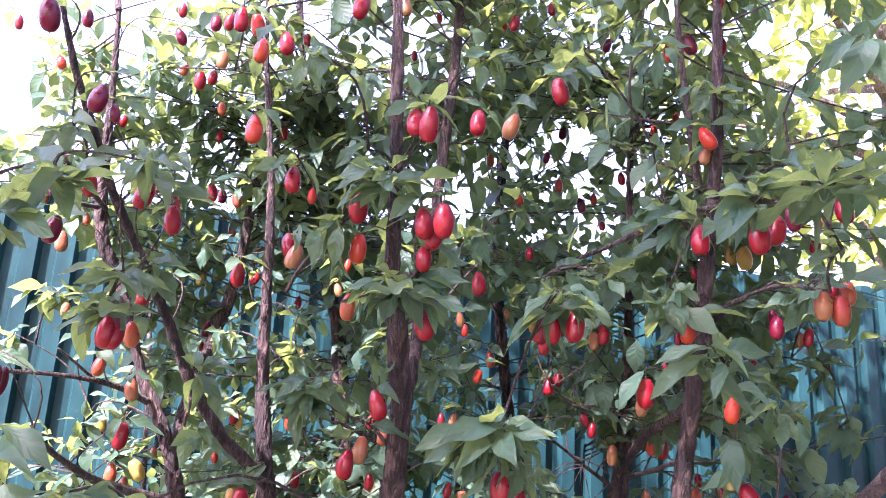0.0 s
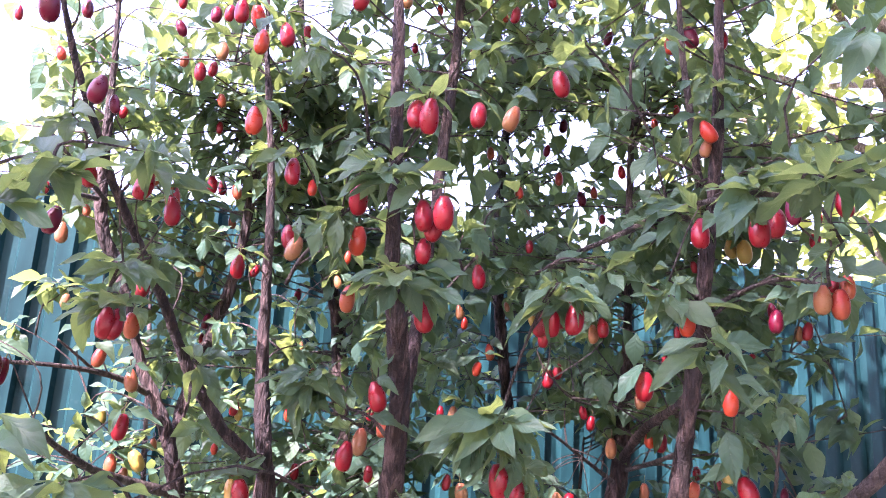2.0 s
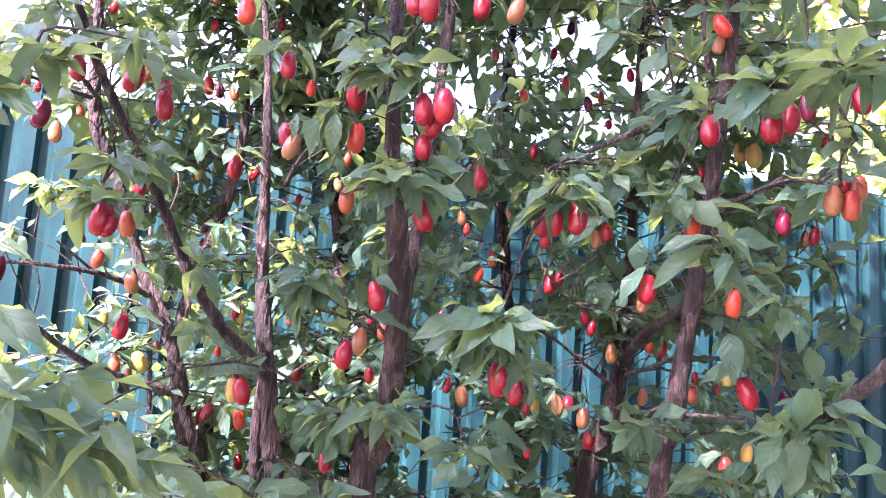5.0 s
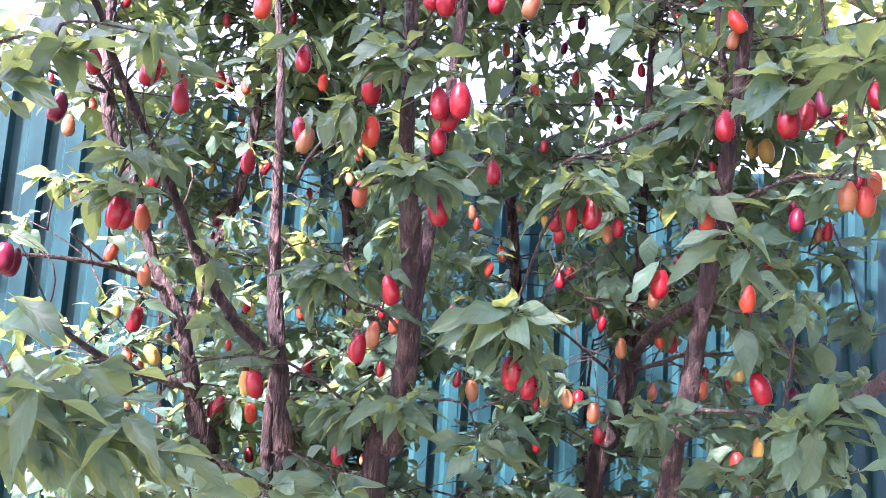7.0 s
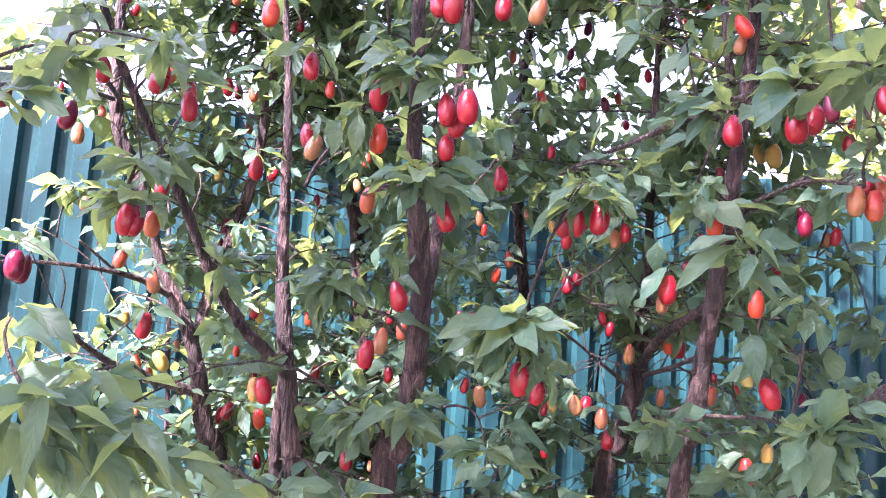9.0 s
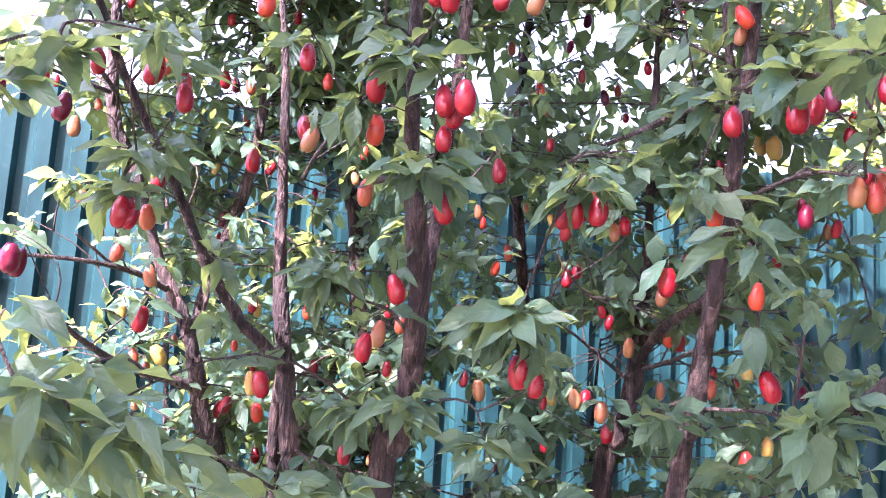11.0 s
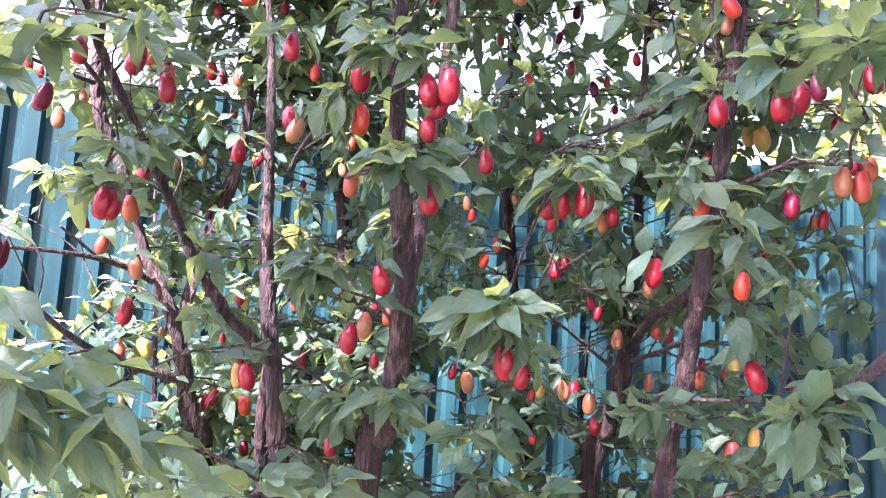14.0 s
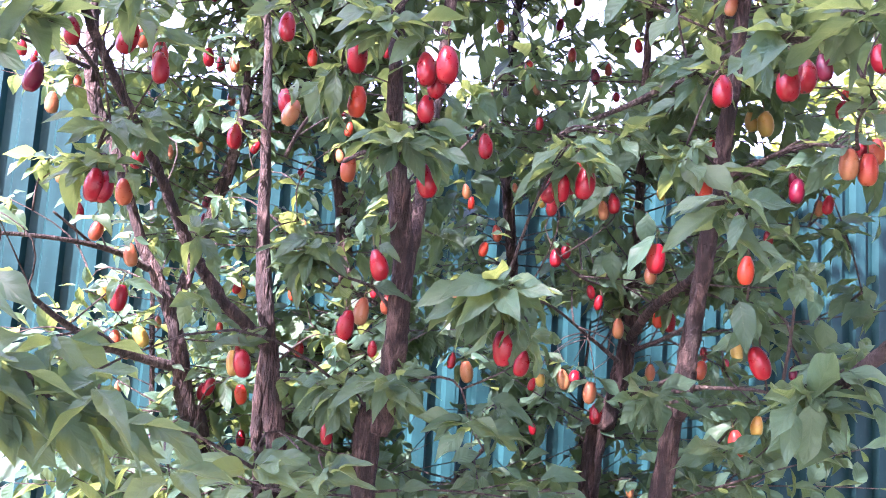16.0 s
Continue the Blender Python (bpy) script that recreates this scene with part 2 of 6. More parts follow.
def tube(line, sides, rough=0.0, seed=0.0):
    """Points and faces of a closed, tapering, knobbly stem along a line of (x, y, z, radius)."""
    pts, faces = [], []
    ref = Vector((0.31, 0.9, 0.2))
    for i, q in enumerate(line):
        a, b = line[max(0, i - 1)][:3], line[min(len(line) - 1, i + 1)][:3]
        d = Vector(b - a).normalized()
        e = d.cross(ref).normalized()
        g = d.cross(e)
        for j in range(sides):
            an = 2 * math.pi * j / sides
            o = e * math.cos(an) + g * math.sin(an)
            r = max(q[3], 0.0006)
            if rough:
                c = Vector(q[:3]) + o * r
                r *= 1 + rough * (0.7 * noise.noise(Vector((c.x * 75, c.y * 75, c.z * 22 + seed))) + 0.7 * noise.noise(Vector((c.x * 190, c.y * 190, c.z * 80))) + 0.5 * noise.noise(Vector((seed, 0, c.z * 14))))
                r *= 1 + 0.45 * rough * (1 - 3 * abs(noise.noise(Vector((c.x * 250, c.y * 250, c.z * 42 + seed)))))
            pts.append(Vector(q[:3]) + o * r)
    n = len(line)
    for i in range(n - 1):
        for j in range(sides):
            k = (j + 1) % sides
            faces.append((i * sides + j, i * sides + k, (i + 1) * sides + k, (i + 1) * sides + j))
    faces.append(tuple(range(sides))[::-1])
    faces.append(tuple((n - 1) * sides + j for j in range(sides)))
    return pts, faces


# ---------------------------------------------------------------- ground and fence
def ground():
    rng = random.Random(3)
    n, pts, faces = 60, [], []
    for i in range(n + 1):
        for j in range(n + 1):
            a, b = 2 * i / n - 1, 2 * j / n - 1
            x, y = 400 * a * abs(a) ** 2.2, 400 * b * abs(b) ** 2.2
            pts.append((x, y, 0.03 * noise.noise(Vector((x, y, 0))) - 0.02 + rng.uniform(-0.005, 0.005)))
    for i in range(n):
        for j in range(n):
            k = i * (n + 1) + j
            faces.append((k, k + n + 1, k + n + 2, k + 1))
    ob = new("ground", smooth_mesh("ground", pts, faces))
    ob.data.materials.append(SOIL)
    tagged(ob, "dry light-brown garden soil with patchy weeds", "ground", kind="structure")


FENCE_Y, FENCE_SLOPE, FENCE_TOP, PITCH = 2.0, 0.25, 2.05, 0.0785


def fence():
    """Painted trapezoidal steel sheets, lapped side by side on rails and posts."""
    run = math.atan(FENCE_SLOPE)
    base = new("metal_fence")
    base.matrix_basis = pose(0, FENCE_Y, 0, 0, 0, math.degrees(run))
    tagged(base, "teal-blue corrugated metal sheet fence behind the shrub", "fence")
    ribs = 12
    # one rib: flat, slope, recess, slope
    steps = ((0.0, 0.0), (0.42, 0.0), (0.52, 0.018), (0.90, 0.018))
    line = [(PITCH * (k + s), d) for k in range(ribs) for s, d in steps] + [(PITCH * ribs, 0.0), (PITCH * (ribs + 0.30), 0.0)]
    thick, low, high = 0.0012, 0.06, FENCE_TOP
    bm = bmesh.new()
    levels = (low, 0.7, 1.4, high)
    front = [[bm.verts.new((x, d, z)) for x, d in line] for z in levels]
    back = [[bm.verts.new((x, d + thick, z)) for x, d in line] for z in levels]
    for a in range(len(levels) - 1):
        for i in range(len(line) - 1):
            bm.faces.new((front[a][i], front[a][i + 1], front[a + 1][i + 1], front[a + 1][i]))
            bm.faces.new((back[a][i + 1], back[a][i], back[a + 1][i], back[a + 1][i + 1]))
    for i in range(len(line) - 1):
        bm.faces.new((front[0][i + 1], front[0][i], back[0][i], back[0][i + 1]))
        bm.faces.new((front[-1][i], front[-1][i + 1], back[-1][i + 1], back[-1][i]))
    for a in range(len(levels) - 1):
        bm.faces.new((front[a][0], front[a + 1][0], back[a + 1][0], back[a][0]))
        bm.faces.new((front[a + 1][-1], front[a][-1], back[a][-1], back[a + 1][-1]))
    me = bpy.data.meshes.new("sheet")
    bm.to_mesh(me), bm.free()
    rng = random.Random(8)
    wide = PITCH * ribs
    for k in range(-5, 7):
        link_part("sheet", me, SHEET, base, at=pose(k * wide, -0.0018 * (k % 2), rng.uniform(-0.006, 0.006), 0, rng.uniform(-0.15, 0.15), 0))

    def bar(name, x0, x1, y0, y1, z0, z1):
        b = bmesh.new()
        bmesh.ops.create_cube(b, size=1)
        for v in b.verts:
            v.co = ((x0 + x1) / 2 + v.co.x * (x1 - x0), (y0 + y1) / 2 + v.co.y * (y1 - y0), (z0 + z1) / 2 + v.co.z * (z1 - z0))
        bmesh.ops.bevel(b, geom=list(b.edges), offset=0.003, segments=1, affect="EDGES")
        m = bpy.data.meshes.new(name)
        b.to_mesh(m), b.free()
        return link_part(name, m, SHEET, base)

    for z in (0.45, 1.55):
        bar("rail", -5 * wide, 7 * wide, 0.018, 0.045, z, z + 0.04)
    for k in range(-2, 4):
        bar("post", k * 2.4 - 0.03, k * 2.4 + 0.03, 0.046, 0.106, -0.3, FENCE_TOP - 0.05)


ground()
fence()

# ---------------------------------------------------------------- the shrub: stems
RNG = random.Random(21)
shrub = new("cornelian_cherry_shrub")
shrub.matrix_basis = pose(0.02, 0.98, 0)
tagged(shrub, "many-stemmed cornelian cherry shrub laden with red fruit beside a metal fence", "shrub")
HOME = Matrix.Translation((-0.02, -0.98, 0))
STEMS, WOOD = [], []


def stem(name, *points):
    """A stem, limb or branch of the shrub, through points (x, y, z, radius)."""
    thick = max(q[3] for q in points) > 0.0065
    line = spline([(*q[:3], q[3] * (0.77 if thick else 1.0)) for q in points], 0.004)
    me = smooth_mesh(name, *tube(line, 36 if thick else 8, 0.26 if thick else 0.1, len(STEMS) * 3.1))
    STEMS.append(line)
    WOOD.append(line)
    return link_part(name, me, BARK if thick else TWIG, shrub, "" if thick else "thin grey-brown twig", HOME)


stem("stem", (-0.0102, 0.91, -0.05, 0.0205), (-0.0382, 0.845, 0.6465, 0.0171), (-0.0663, 0.78, 1.3431, 0.0142), (-0.0537, 0.7729, 1.3966, 0.0136), (-0.0445, 0.7528, 1.4712, 0.0128), (-0.0416, 0.7442, 1.5338, 0.0124), (-0.0456, 0.7263, 1.5893, 0.0114), (-0.0536, 0.7086, 1.643, 0.0092), (-0.0551, 0.6905, 1.7005, 0.0081), (-0.0558, 0.6734, 1.7515, 0.0078), (-0.0581, 0.6537, 1.8201, 0.0071), (-0.0624, 0.6376, 1.9361, 0.0057), (-0.0632, 0.6228, 2.0427, 0.0034))
stem("stem", (-0.0487, 0.9601, -0.05, 0.0192), (-0.1125, 0.9416, 0.6298, 0.0159), (-0.1763, 0.9231, 1.3095, 0.0133), (-0.1833, 0.9143, 1.3718, 0.012), (-0.1916, 0.9148, 1.4398, 0.0115), (-0.2013, 0.9059, 1.5026, 0.0105), (-0.2098, 0.906, 1.573, 0.009), (-0.2124, 0.8918, 1.6754, 0.0071), (-0.2151, 0.8785, 1.7714, 0.0058), (-0.2215, 0.8686, 1.8416, 0.0048), (-0.2322, 0.856, 1.9306, 0.0039), (-0.2386, 0.8417, 2.0328, 0.0026))
stem("limb", (-0.1925, 0.9129, 1.4537, 0.0082), (-0.2097, 0.889, 1.4766, 0.0082), (-0.2373, 0.8642, 1.5051, 0.0078), (-0.27, 0.8354, 1.5613, 0.0071), (-0.2935, 0.7953, 1.6277, 0.0064), (-0.3125, 0.7467, 1.6835, 0.0058), (-0.3278, 0.7097, 1.7285, 0.0054), (-0.3337, 0.6739, 1.7672, 0.0047), (-0.3474, 0.6467, 1.8158, 0.0039), (-0.3553, 0.6193, 1.8661, 0.0028), (-0.3727, 0.6118, 1.9167, 0.0018))
stem("stem", (-0.087, 0.9957, -0.05, 0.0209), (-0.1863, 1.0102, 0.6168, 0.0173), (-0.2856, 1.0248, 1.2836, 0.0144), (-0.3128, 1.0108, 1.3796, 0.0133), (-0.3304, 0.998, 1.4692, 0.0124), (-0.3579, 0.9878, 1.5373, 0.0098), (-0.3769, 0.9827, 1.571, 0.0093), (-0.3875, 0.9777, 1.6052, 0.0075), (-0.4184, 0.9646, 1.694, 0.0098), (-0.4362, 0.9488, 1.7319, 0.0097), (-0.4443, 0.94, 1.7936, 0.0085), (-0.444, 0.9314, 1.8558, 0.0069), (-0.4436, 0.92, 1.9388, 0.0052), (-0.4462, 0.9066, 2.0354, 0.0034))
stem("limb", (-0.3352, 1.0141, 1.4975, 0.0093), (-0.3371, 1.0551, 1.5663, 0.0094), (-0.3293, 1.0964, 1.6344, 0.0095), (-0.3132, 1.1065, 1.7103, 0.0092), (-0.2986, 1.0946, 1.7991, 0.008), (-0.2949, 1.0814, 1.8951, 0.006), (-0.2938, 1.066, 2.0069, 0.0044))
stem("branch", (-0.3292, 0.9938, 1.4264, 0.0063), (-0.362, 0.9508, 1.4392, 0.0053), (-0.3801, 0.8981, 1.4518, 0.0044), (-0.3829, 0.814, 1.4754, 0.0032), (-0.3777, 0.7298, 1.5011, 0.0021))
stem("branch", (-0.363, 0.977, 1.5417, 0.0049), (-0.3894, 0.9338, 1.5567, 0.0037), (-0.4262, 0.8817, 1.5617, 0.0028), (-0.4797, 0.8402, 1.5595, 0.0021), (-0.5083, 0.8006, 1.5482, 0.0014))
stem("stem", (0.0852, 1.0422, -0.05, 0.0252), (0.1458, 1.0999, 0.6215, 0.0209), (0.2064, 1.1577, 1.2929, 0.0174), (0.2289, 1.1451, 1.3885, 0.0158), (0.2461, 1.1346, 1.468, 0.015), (0.2494, 1.1281, 1.5152, 0.0134), (0.2529, 1.1184, 1.586, 0.0099), (0.2529, 1.1043, 1.6879, 0.0083), (0.2503, 1.088, 1.8053, 0.0071), (0.2501, 1.0718, 1.9228, 0.0059), (0.2462, 1.0544, 2.048, 0.0043))
stem("limb", (0.247, 1.1212, 1.4916, 0.007), (0.2492, 1.0255, 1.5269, 0.0072), (0.2453, 0.9224, 1.5416, 0.0061), (0.2422, 0.8196, 1.5542, 0.0046))
stem("stem", (0.0911, 0.9299, -0.05, 0.0181), (0.1572, 0.8834, 0.6512, 0.015), (0.2233, 0.8369, 1.3525, 0.0125), (0.231, 0.8167, 1.4271, 0.0118), (0.2354, 0.7974, 1.4942, 0.0108), (0.2392, 0.7784, 1.5595, 0.0101), (0.2465, 0.7695, 1.625, 0.0095), (0.2487, 0.7516, 1.6823, 0.0089), (0.2544, 0.7428, 1.7468, 0.0083), (0.2544, 0.7244, 1.8069, 0.0077), (0.2546, 0.7142, 1.8807, 0.0066), (0.2529, 0.701, 1.9755, 0.0048), (0.2536, 0.6909, 2.0494, 0.0029))
stem("limb", (0.2553, 0.7577, 1.7122, 0.0044), (0.2527, 0.7709, 1.762, 0.0042), (0.2443, 0.7646, 1.8059, 0.0039), (0.2378, 0.7576, 1.8555, 0.0036), (0.2281, 0.7482, 1.9216, 0.0031), (0.2208, 0.7343, 2.0212, 0.002))
stem("limb", (-0.0430, 0.7530, 1.5050, 0.0078), (-0.0372, 0.7620, 1.5450, 0.0080), (-0.0330, 0.7780, 1.5860, 0.0078), (-0.0320, 0.8100, 1.6300, 0.0074), (-0.0266, 0.8525, 1.703, 0.0074), (-0.0203, 0.8792, 1.8033, 0.0078), (-0.0153, 0.8885, 1.8828, 0.0076), (-0.0084, 0.8966, 1.9723, 0.0074), (-0.0062, 0.8929, 2.0724, 0.0051), (-0.0044, 0.8817, 2.1537, 0.0031))
stem("stem", (-0.0284, 1.0765, -0.05, 0.0212), (-0.0734, 1.166, 0.6015, 0.0176), (-0.1183, 1.2556, 1.253, 0.0146), (-0.1515, 1.2196, 1.5074, 0.0138), (-0.1707, 1.1956, 1.6771, 0.0129), (-0.1904, 1.1858, 1.7443, 0.0121), (-0.2147, 1.1736, 1.8282, 0.0095), (-0.234, 1.1591, 1.9296, 0.0078), (-0.2463, 1.1411, 2.057, 0.0052))
stem("stem", (0.0648, 1.1325, -0.05, 0.0211), (0.1064, 1.2741, 0.596, 0.0174), (0.148, 1.4157, 1.242, 0.0145), (0.1083, 1.3698, 1.5665, 0.0126), (0.0794, 1.3373, 1.7955, 0.0107), (0.0789, 1.3147, 1.959, 0.0097), (0.0881, 1.2425, 2.1183, 0.0075), (0.0905, 1.2271, 2.2296, 0.0056))
stem("stem", (-0.0573, 0.9672, -0.05, 0.0112), (-0.129, 0.9553, 0.6271, 0.0093), (-0.2008, 0.9434, 1.3042, 0.0078), (-0.2057, 0.9353, 1.3616, 0.0074), (-0.2057, 0.9283, 1.4129, 0.0065), (-0.2027, 0.9221, 1.458, 0.0048))
stem("stem", (0.0921, 1.1148, -0.05, 0.0068), (0.1591, 1.24, 0.6033, 0.0056), (0.2261, 1.3652, 1.2565, 0.0047), (0.2259, 1.3524, 1.3491, 0.0042), (0.2276, 1.3396, 1.4419, 0.0033), (0.2317, 1.3282, 1.5255, 0.0019))
stem("branch", (-0.4344, 0.8775, 1.5906, 0.0013), (-0.4238, 0.8996, 1.5783, 0.0016), (-0.4097, 0.9328, 1.56, 0.002))
stem("branch", (0.0399, 0.8424, 1.7157, 0.0012), (0.0245, 0.8148, 1.6933, 0.0015), (0.0077, 0.7974, 1.6701, 0.0014), (-0.011, 0.7802, 1.6448, 0.0017), (-0.0459, 0.7333, 1.6116, 0.0021))
stem("branch", (-0.1332, 0.813, 1.5298, 0.0011), (-0.0978, 0.7647, 1.5209, 0.0016), (-0.0637, 0.7575, 1.5067, 0.0021))
stem("branch", (0.3174, 0.6472, 1.6468, 0.0014), (0.2982, 0.6854, 1.6591, 0.0015), (0.2906, 0.7251, 1.6625, 0.0018), (0.2559, 0.7568, 1.6454, 0.0024))
stem("branch", (0.2326, 1.1013, 1.5601, 0.0019), (0.1607, 0.9978, 1.564, 0.0014), (0.1267, 0.9635, 1.5868, 0.001))
stem("branch", (-0.19, 0.8931, 1.6704, 0.0026), (-0.1736, 0.8703, 1.6922, 0.0022), (-0.1408, 0.7897, 1.6975, 0.0017), (-0.0927, 0.6505, 1.6904, 0.0009))
stem("branch", (0.3303, 0.4661, 1.571, 0.0061), (0.3006, 0.491, 1.5317, 0.0059), (0.2795, 0.5261, 1.4927, 0.0054), (0.2696, 0.5485, 1.4749, 0.0045), (0.2618, 0.5708, 1.4579, 0.0033), (0.2561, 0.5819, 1.45, 0.0018))
stem("branch", (0.2367, 0.7451, 1.727, 0.0032), (0.1981, 0.6948, 1.718, 0.0025), (0.1985, 0.5966, 1.6979, 0.0021), (0.2045, 0.5187, 1.6782, 0.0018), (0.225, 0.4995, 1.6745, 0.0016), (0.2374, 0.4787, 1.6814, 0.0014), (0.2511, 0.4579, 1.6886, 0.0009))
stem("branch", (0.2314, 0.7439, 1.7346, 0.0024), (0.1995, 0.7735, 1.7335, 0.0025), (0.1658, 0.7948, 1.7185, 0.0026), (0.121, 0.7966, 1.6974, 0.002), (0.0831, 0.7592, 1.6685, 0.0011))
stem("branch", (0.2434, 1.1356, 1.4599, 0.0036), (0.1756, 1.028, 1.4951, 0.0022), (0.117, 0.9217, 1.5224, 0.0016), (0.0509, 0.6781, 1.5186, 0.0009))
stem("branch", (0.2318, 0.8061, 1.5039, 0.0022), (0.2418, 0.929, 1.4933, 0.0029), (0.2532, 1.1128, 1.4806, 0.0035))
stem("branch", (0.2363, 0.8125, 1.458, 0.002), (0.2008, 0.7928, 1.4476, 0.0022), (0.1645, 0.7738, 1.4319, 0.0013))
stem("branch", (0.2387, 0.8141, 1.4471, 0.0022), (0.2574, 0.7841, 1.4488, 0.0019), (0.278, 0.7541, 1.4503, 0.0016), (0.256, 0.592, 1.4498, 0.0008))
stem("branch", (-0.0511, 0.722, 1.6198, 0.0023), (-0.0756, 0.7187, 1.6387, 0.0021), (-0.1089, 0.7781, 1.6412, 0.0017))
stem("branch", (-0.0527, 0.7072, 1.6532, 0.002), (-0.0377, 0.6581, 1.646, 0.0017), (-0.0225, 0.6296, 1.636, 0.0009))
stem("branch", (-0.0495, 0.7484, 1.5021, 0.0021), (-0.0691, 0.7452, 1.5216, 0.0016), (-0.0972, 0.7532, 1.5309, 0.0013), (-0.125, 0.7498, 1.5502, 0.0011))
stem("branch", (-0.0509, 0.7686, 1.4285, 0.0021), (-0.0687, 0.7578, 1.4306, 0.0016), (-0.0885, 0.7472, 1.4301, 0.001))
stem("branch", (0.2549, 0.7689, 1.631, 0.0025), (0.2171, 0.6326, 1.5873, 0.0018), (0.1928, 0.5438, 1.5676, 0.0011))
stem("branch", (0.0525, 0.994, 1.3518, 0.0017), (0.022, 1.0499, 1.3069, 0.0025), (0.0031, 1.1065, 1.2592, 0.003))
stem("branch", (-0.3788, 0.6731, 1.7643, 0.0015), (-0.3471, 0.658, 1.7335, 0.0017), (-0.3592, 0.7284, 1.7337, 0.0022), (-0.4367, 0.943, 1.7733, 0.0031))
stem("branch", (-0.3705, 0.5644, 1.6759, 0.0012), (-0.3512, 0.6034, 1.6896, 0.0016), (-0.3499, 0.6627, 1.6994, 0.0015), (-0.4383, 0.9232, 1.7701, 0.0031))

# ---------------------------------------------------------------- the shrub: fruit
def fruit_mesh(name, kind, fat, neck, bend):
    """A long egg-shaped fruit hanging from the origin, a unit long."""
    rings, sides, pts, faces = 17, 20, [(0, 0, 0)], []
    for i in range(1, rings):
        s = i / rings
        r = fat * (1 - abs(2 * s ** (1.0 - neck) - 1) ** 2.3) ** 0.5
        dip = 0.035 * math.exp(-((s - 0.06) / 0.06) ** 2)
        for j in range(sides):
            a = 2 * math.pi * j / sides
            pts.append((r * math.cos(a) + bend * math.sin(math.pi * s), r * math.sin(a), -s + dip))
    pts.append((0, 0, -0.985))
    for j in range(sides):
        faces.append((0, 1 + (j + 1) % sides, 1 + j))
        last = 1 + (rings - 2) * sides
        faces.append((len(pts) - 1, last + j, last + (j + 1) % sides))
    for i in range(rings - 2):
        for j in range(sides):
            a, b = 1 + i * sides + j, 1 + i * sides + (j + 1) % sides
            faces.append((a, b, b + sides, a + sides))
    me = smooth_mesh(name, pts, [f[::-1] for f in faces])
    me.materials.append(SKIN[kind])
    return me


FRUIT_MESHES = {k: [fruit_mesh("fruit", k, *q) for q in ((0.285, -0.06, 0.02), (0.265, -0.16, -0.03), (0.30, 0.0, 0.01), (0.28, -0.26, 0.04))] for k in SKIN}
STALK_LINE = np.array([(0, 0, -0.03, 0.022), (0.01, 0, 0.12, 0.017), (0.03, 0.01, 0.28, 0.017), (0.02, 0.0, 0.42, 0.026)])
STALK_MESH = smooth_mesh("stalk", *tube(STALK_LINE, 6))
STALK_MESH.materials.append(STALK)
SCAR_MESH = smooth_mesh("scar", *tube(np.array([(0, 0, -0.970, 0.030), (0, 0, -0.985, 0.034), (0, 0, -1.0, 0.012)]), 8))
SCAR_MESH.materials.append(TIP)
HANGING = []
# where the camera stands, for clearing leaves out of its view
CAMERA_SPOT = Vector((0.0, 0.01, 1.49))


def fruits(*each):
    """Fruit hanging with its middle at (x, y, z), of a length and kind."""
    for x, y, z, size, kind in each:
        me = RNG.choice(FRUIT_MESHES[kind])
        tilt = pose(x, y, z, RNG.gauss(0, 9), RNG.gauss(0, 9), RNG.uniform(0, 360)) @ Matrix.Scale(0.94 * size, 4) @ Matrix.Translation((0, 0, 0.5))
        ob = link_part("fruit", me, None, shrub, WORDS[kind], HOME @ tilt)
        link_part("stalk", STALK_MESH, None, ob, "thin green stalk")
        link_part("scar", SCAR_MESH, None, ob, "dark blossom scar")
        HANGING.append((Vector((x, y, z)), size))


fruits((-0.339, 0.69, 1.724, 0.0286, "r"), (-0.516, 0.919, 1.788, 0.0229, "r"), (-0.528, 0.968, 1.794, 0.0180, "r"), (-0.413, 0.665, 1.689, 0.0286, "d"), (-0.342, 0.645, 1.667, 0.0286, "d"))
fruits((-0.47, 0.913, 1.722, 0.0286, "o"), (-0.474, 0.973, 1.768, 0.0180, "p"), (-0.258, 0.62, 1.694, 0.0286, "r"), (-0.318, 0.784, 1.759, 0.0286, "p"), (-0.249, 0.665, 1.7, 0.0252, "q"))
fruits((-0.242, 0.648, 1.681, 0.0287, "r"), (-0.35, 1.077, 1.844, 0.0286, "r"), (-0.383, 1.23, 1.889, 0.0286, "r"), (-0.311, 1.069, 1.833, 0.0248, "p"), (-0.179, 0.638, 1.764, 0.0287, "q"))
fruits((-0.251, 1.057, 1.933, 0.0230, "r"), (-0.145, 0.664, 1.728, 0.0284, "r"), (-0.186, 0.974, 1.814, 0.0241, "q"), (-0.161, 0.75, 1.689, 0.0281, "r"), (-0.152, 0.732, 1.674, 0.0286, "o"))
fruits((-0.233, 0.841, 1.676, 0.0294, "r"), (-0.276, 1.085, 1.723, 0.0221, "r"), (-0.338, 0.852, 1.65, 0.0277, "r"), (-0.357, 0.987, 1.688, 0.0209, "o"), (-0.353, 1.084, 1.718, 0.0195, "y"))
fruits((-0.489, 0.989, 1.651, 0.0209, "o"), (-0.281, 0.641, 1.581, 0.0298, "r"), (-0.276, 0.646, 1.581, 0.0301, "r"), (-0.291, 0.72, 1.59, 0.0266, "p"), (-0.44, 0.946, 1.602, 0.0214, "r"))
fruits((-0.345, 1.114, 1.652, 0.0261, "d"), (-0.374, 1.196, 1.637, 0.0180, "r"), (-0.084, 0.674, 1.67, 0.0295, "q"), (-0.146, 0.985, 1.746, 0.0180, "r"), (-0.122, 0.89, 1.704, 0.0180, "q"))
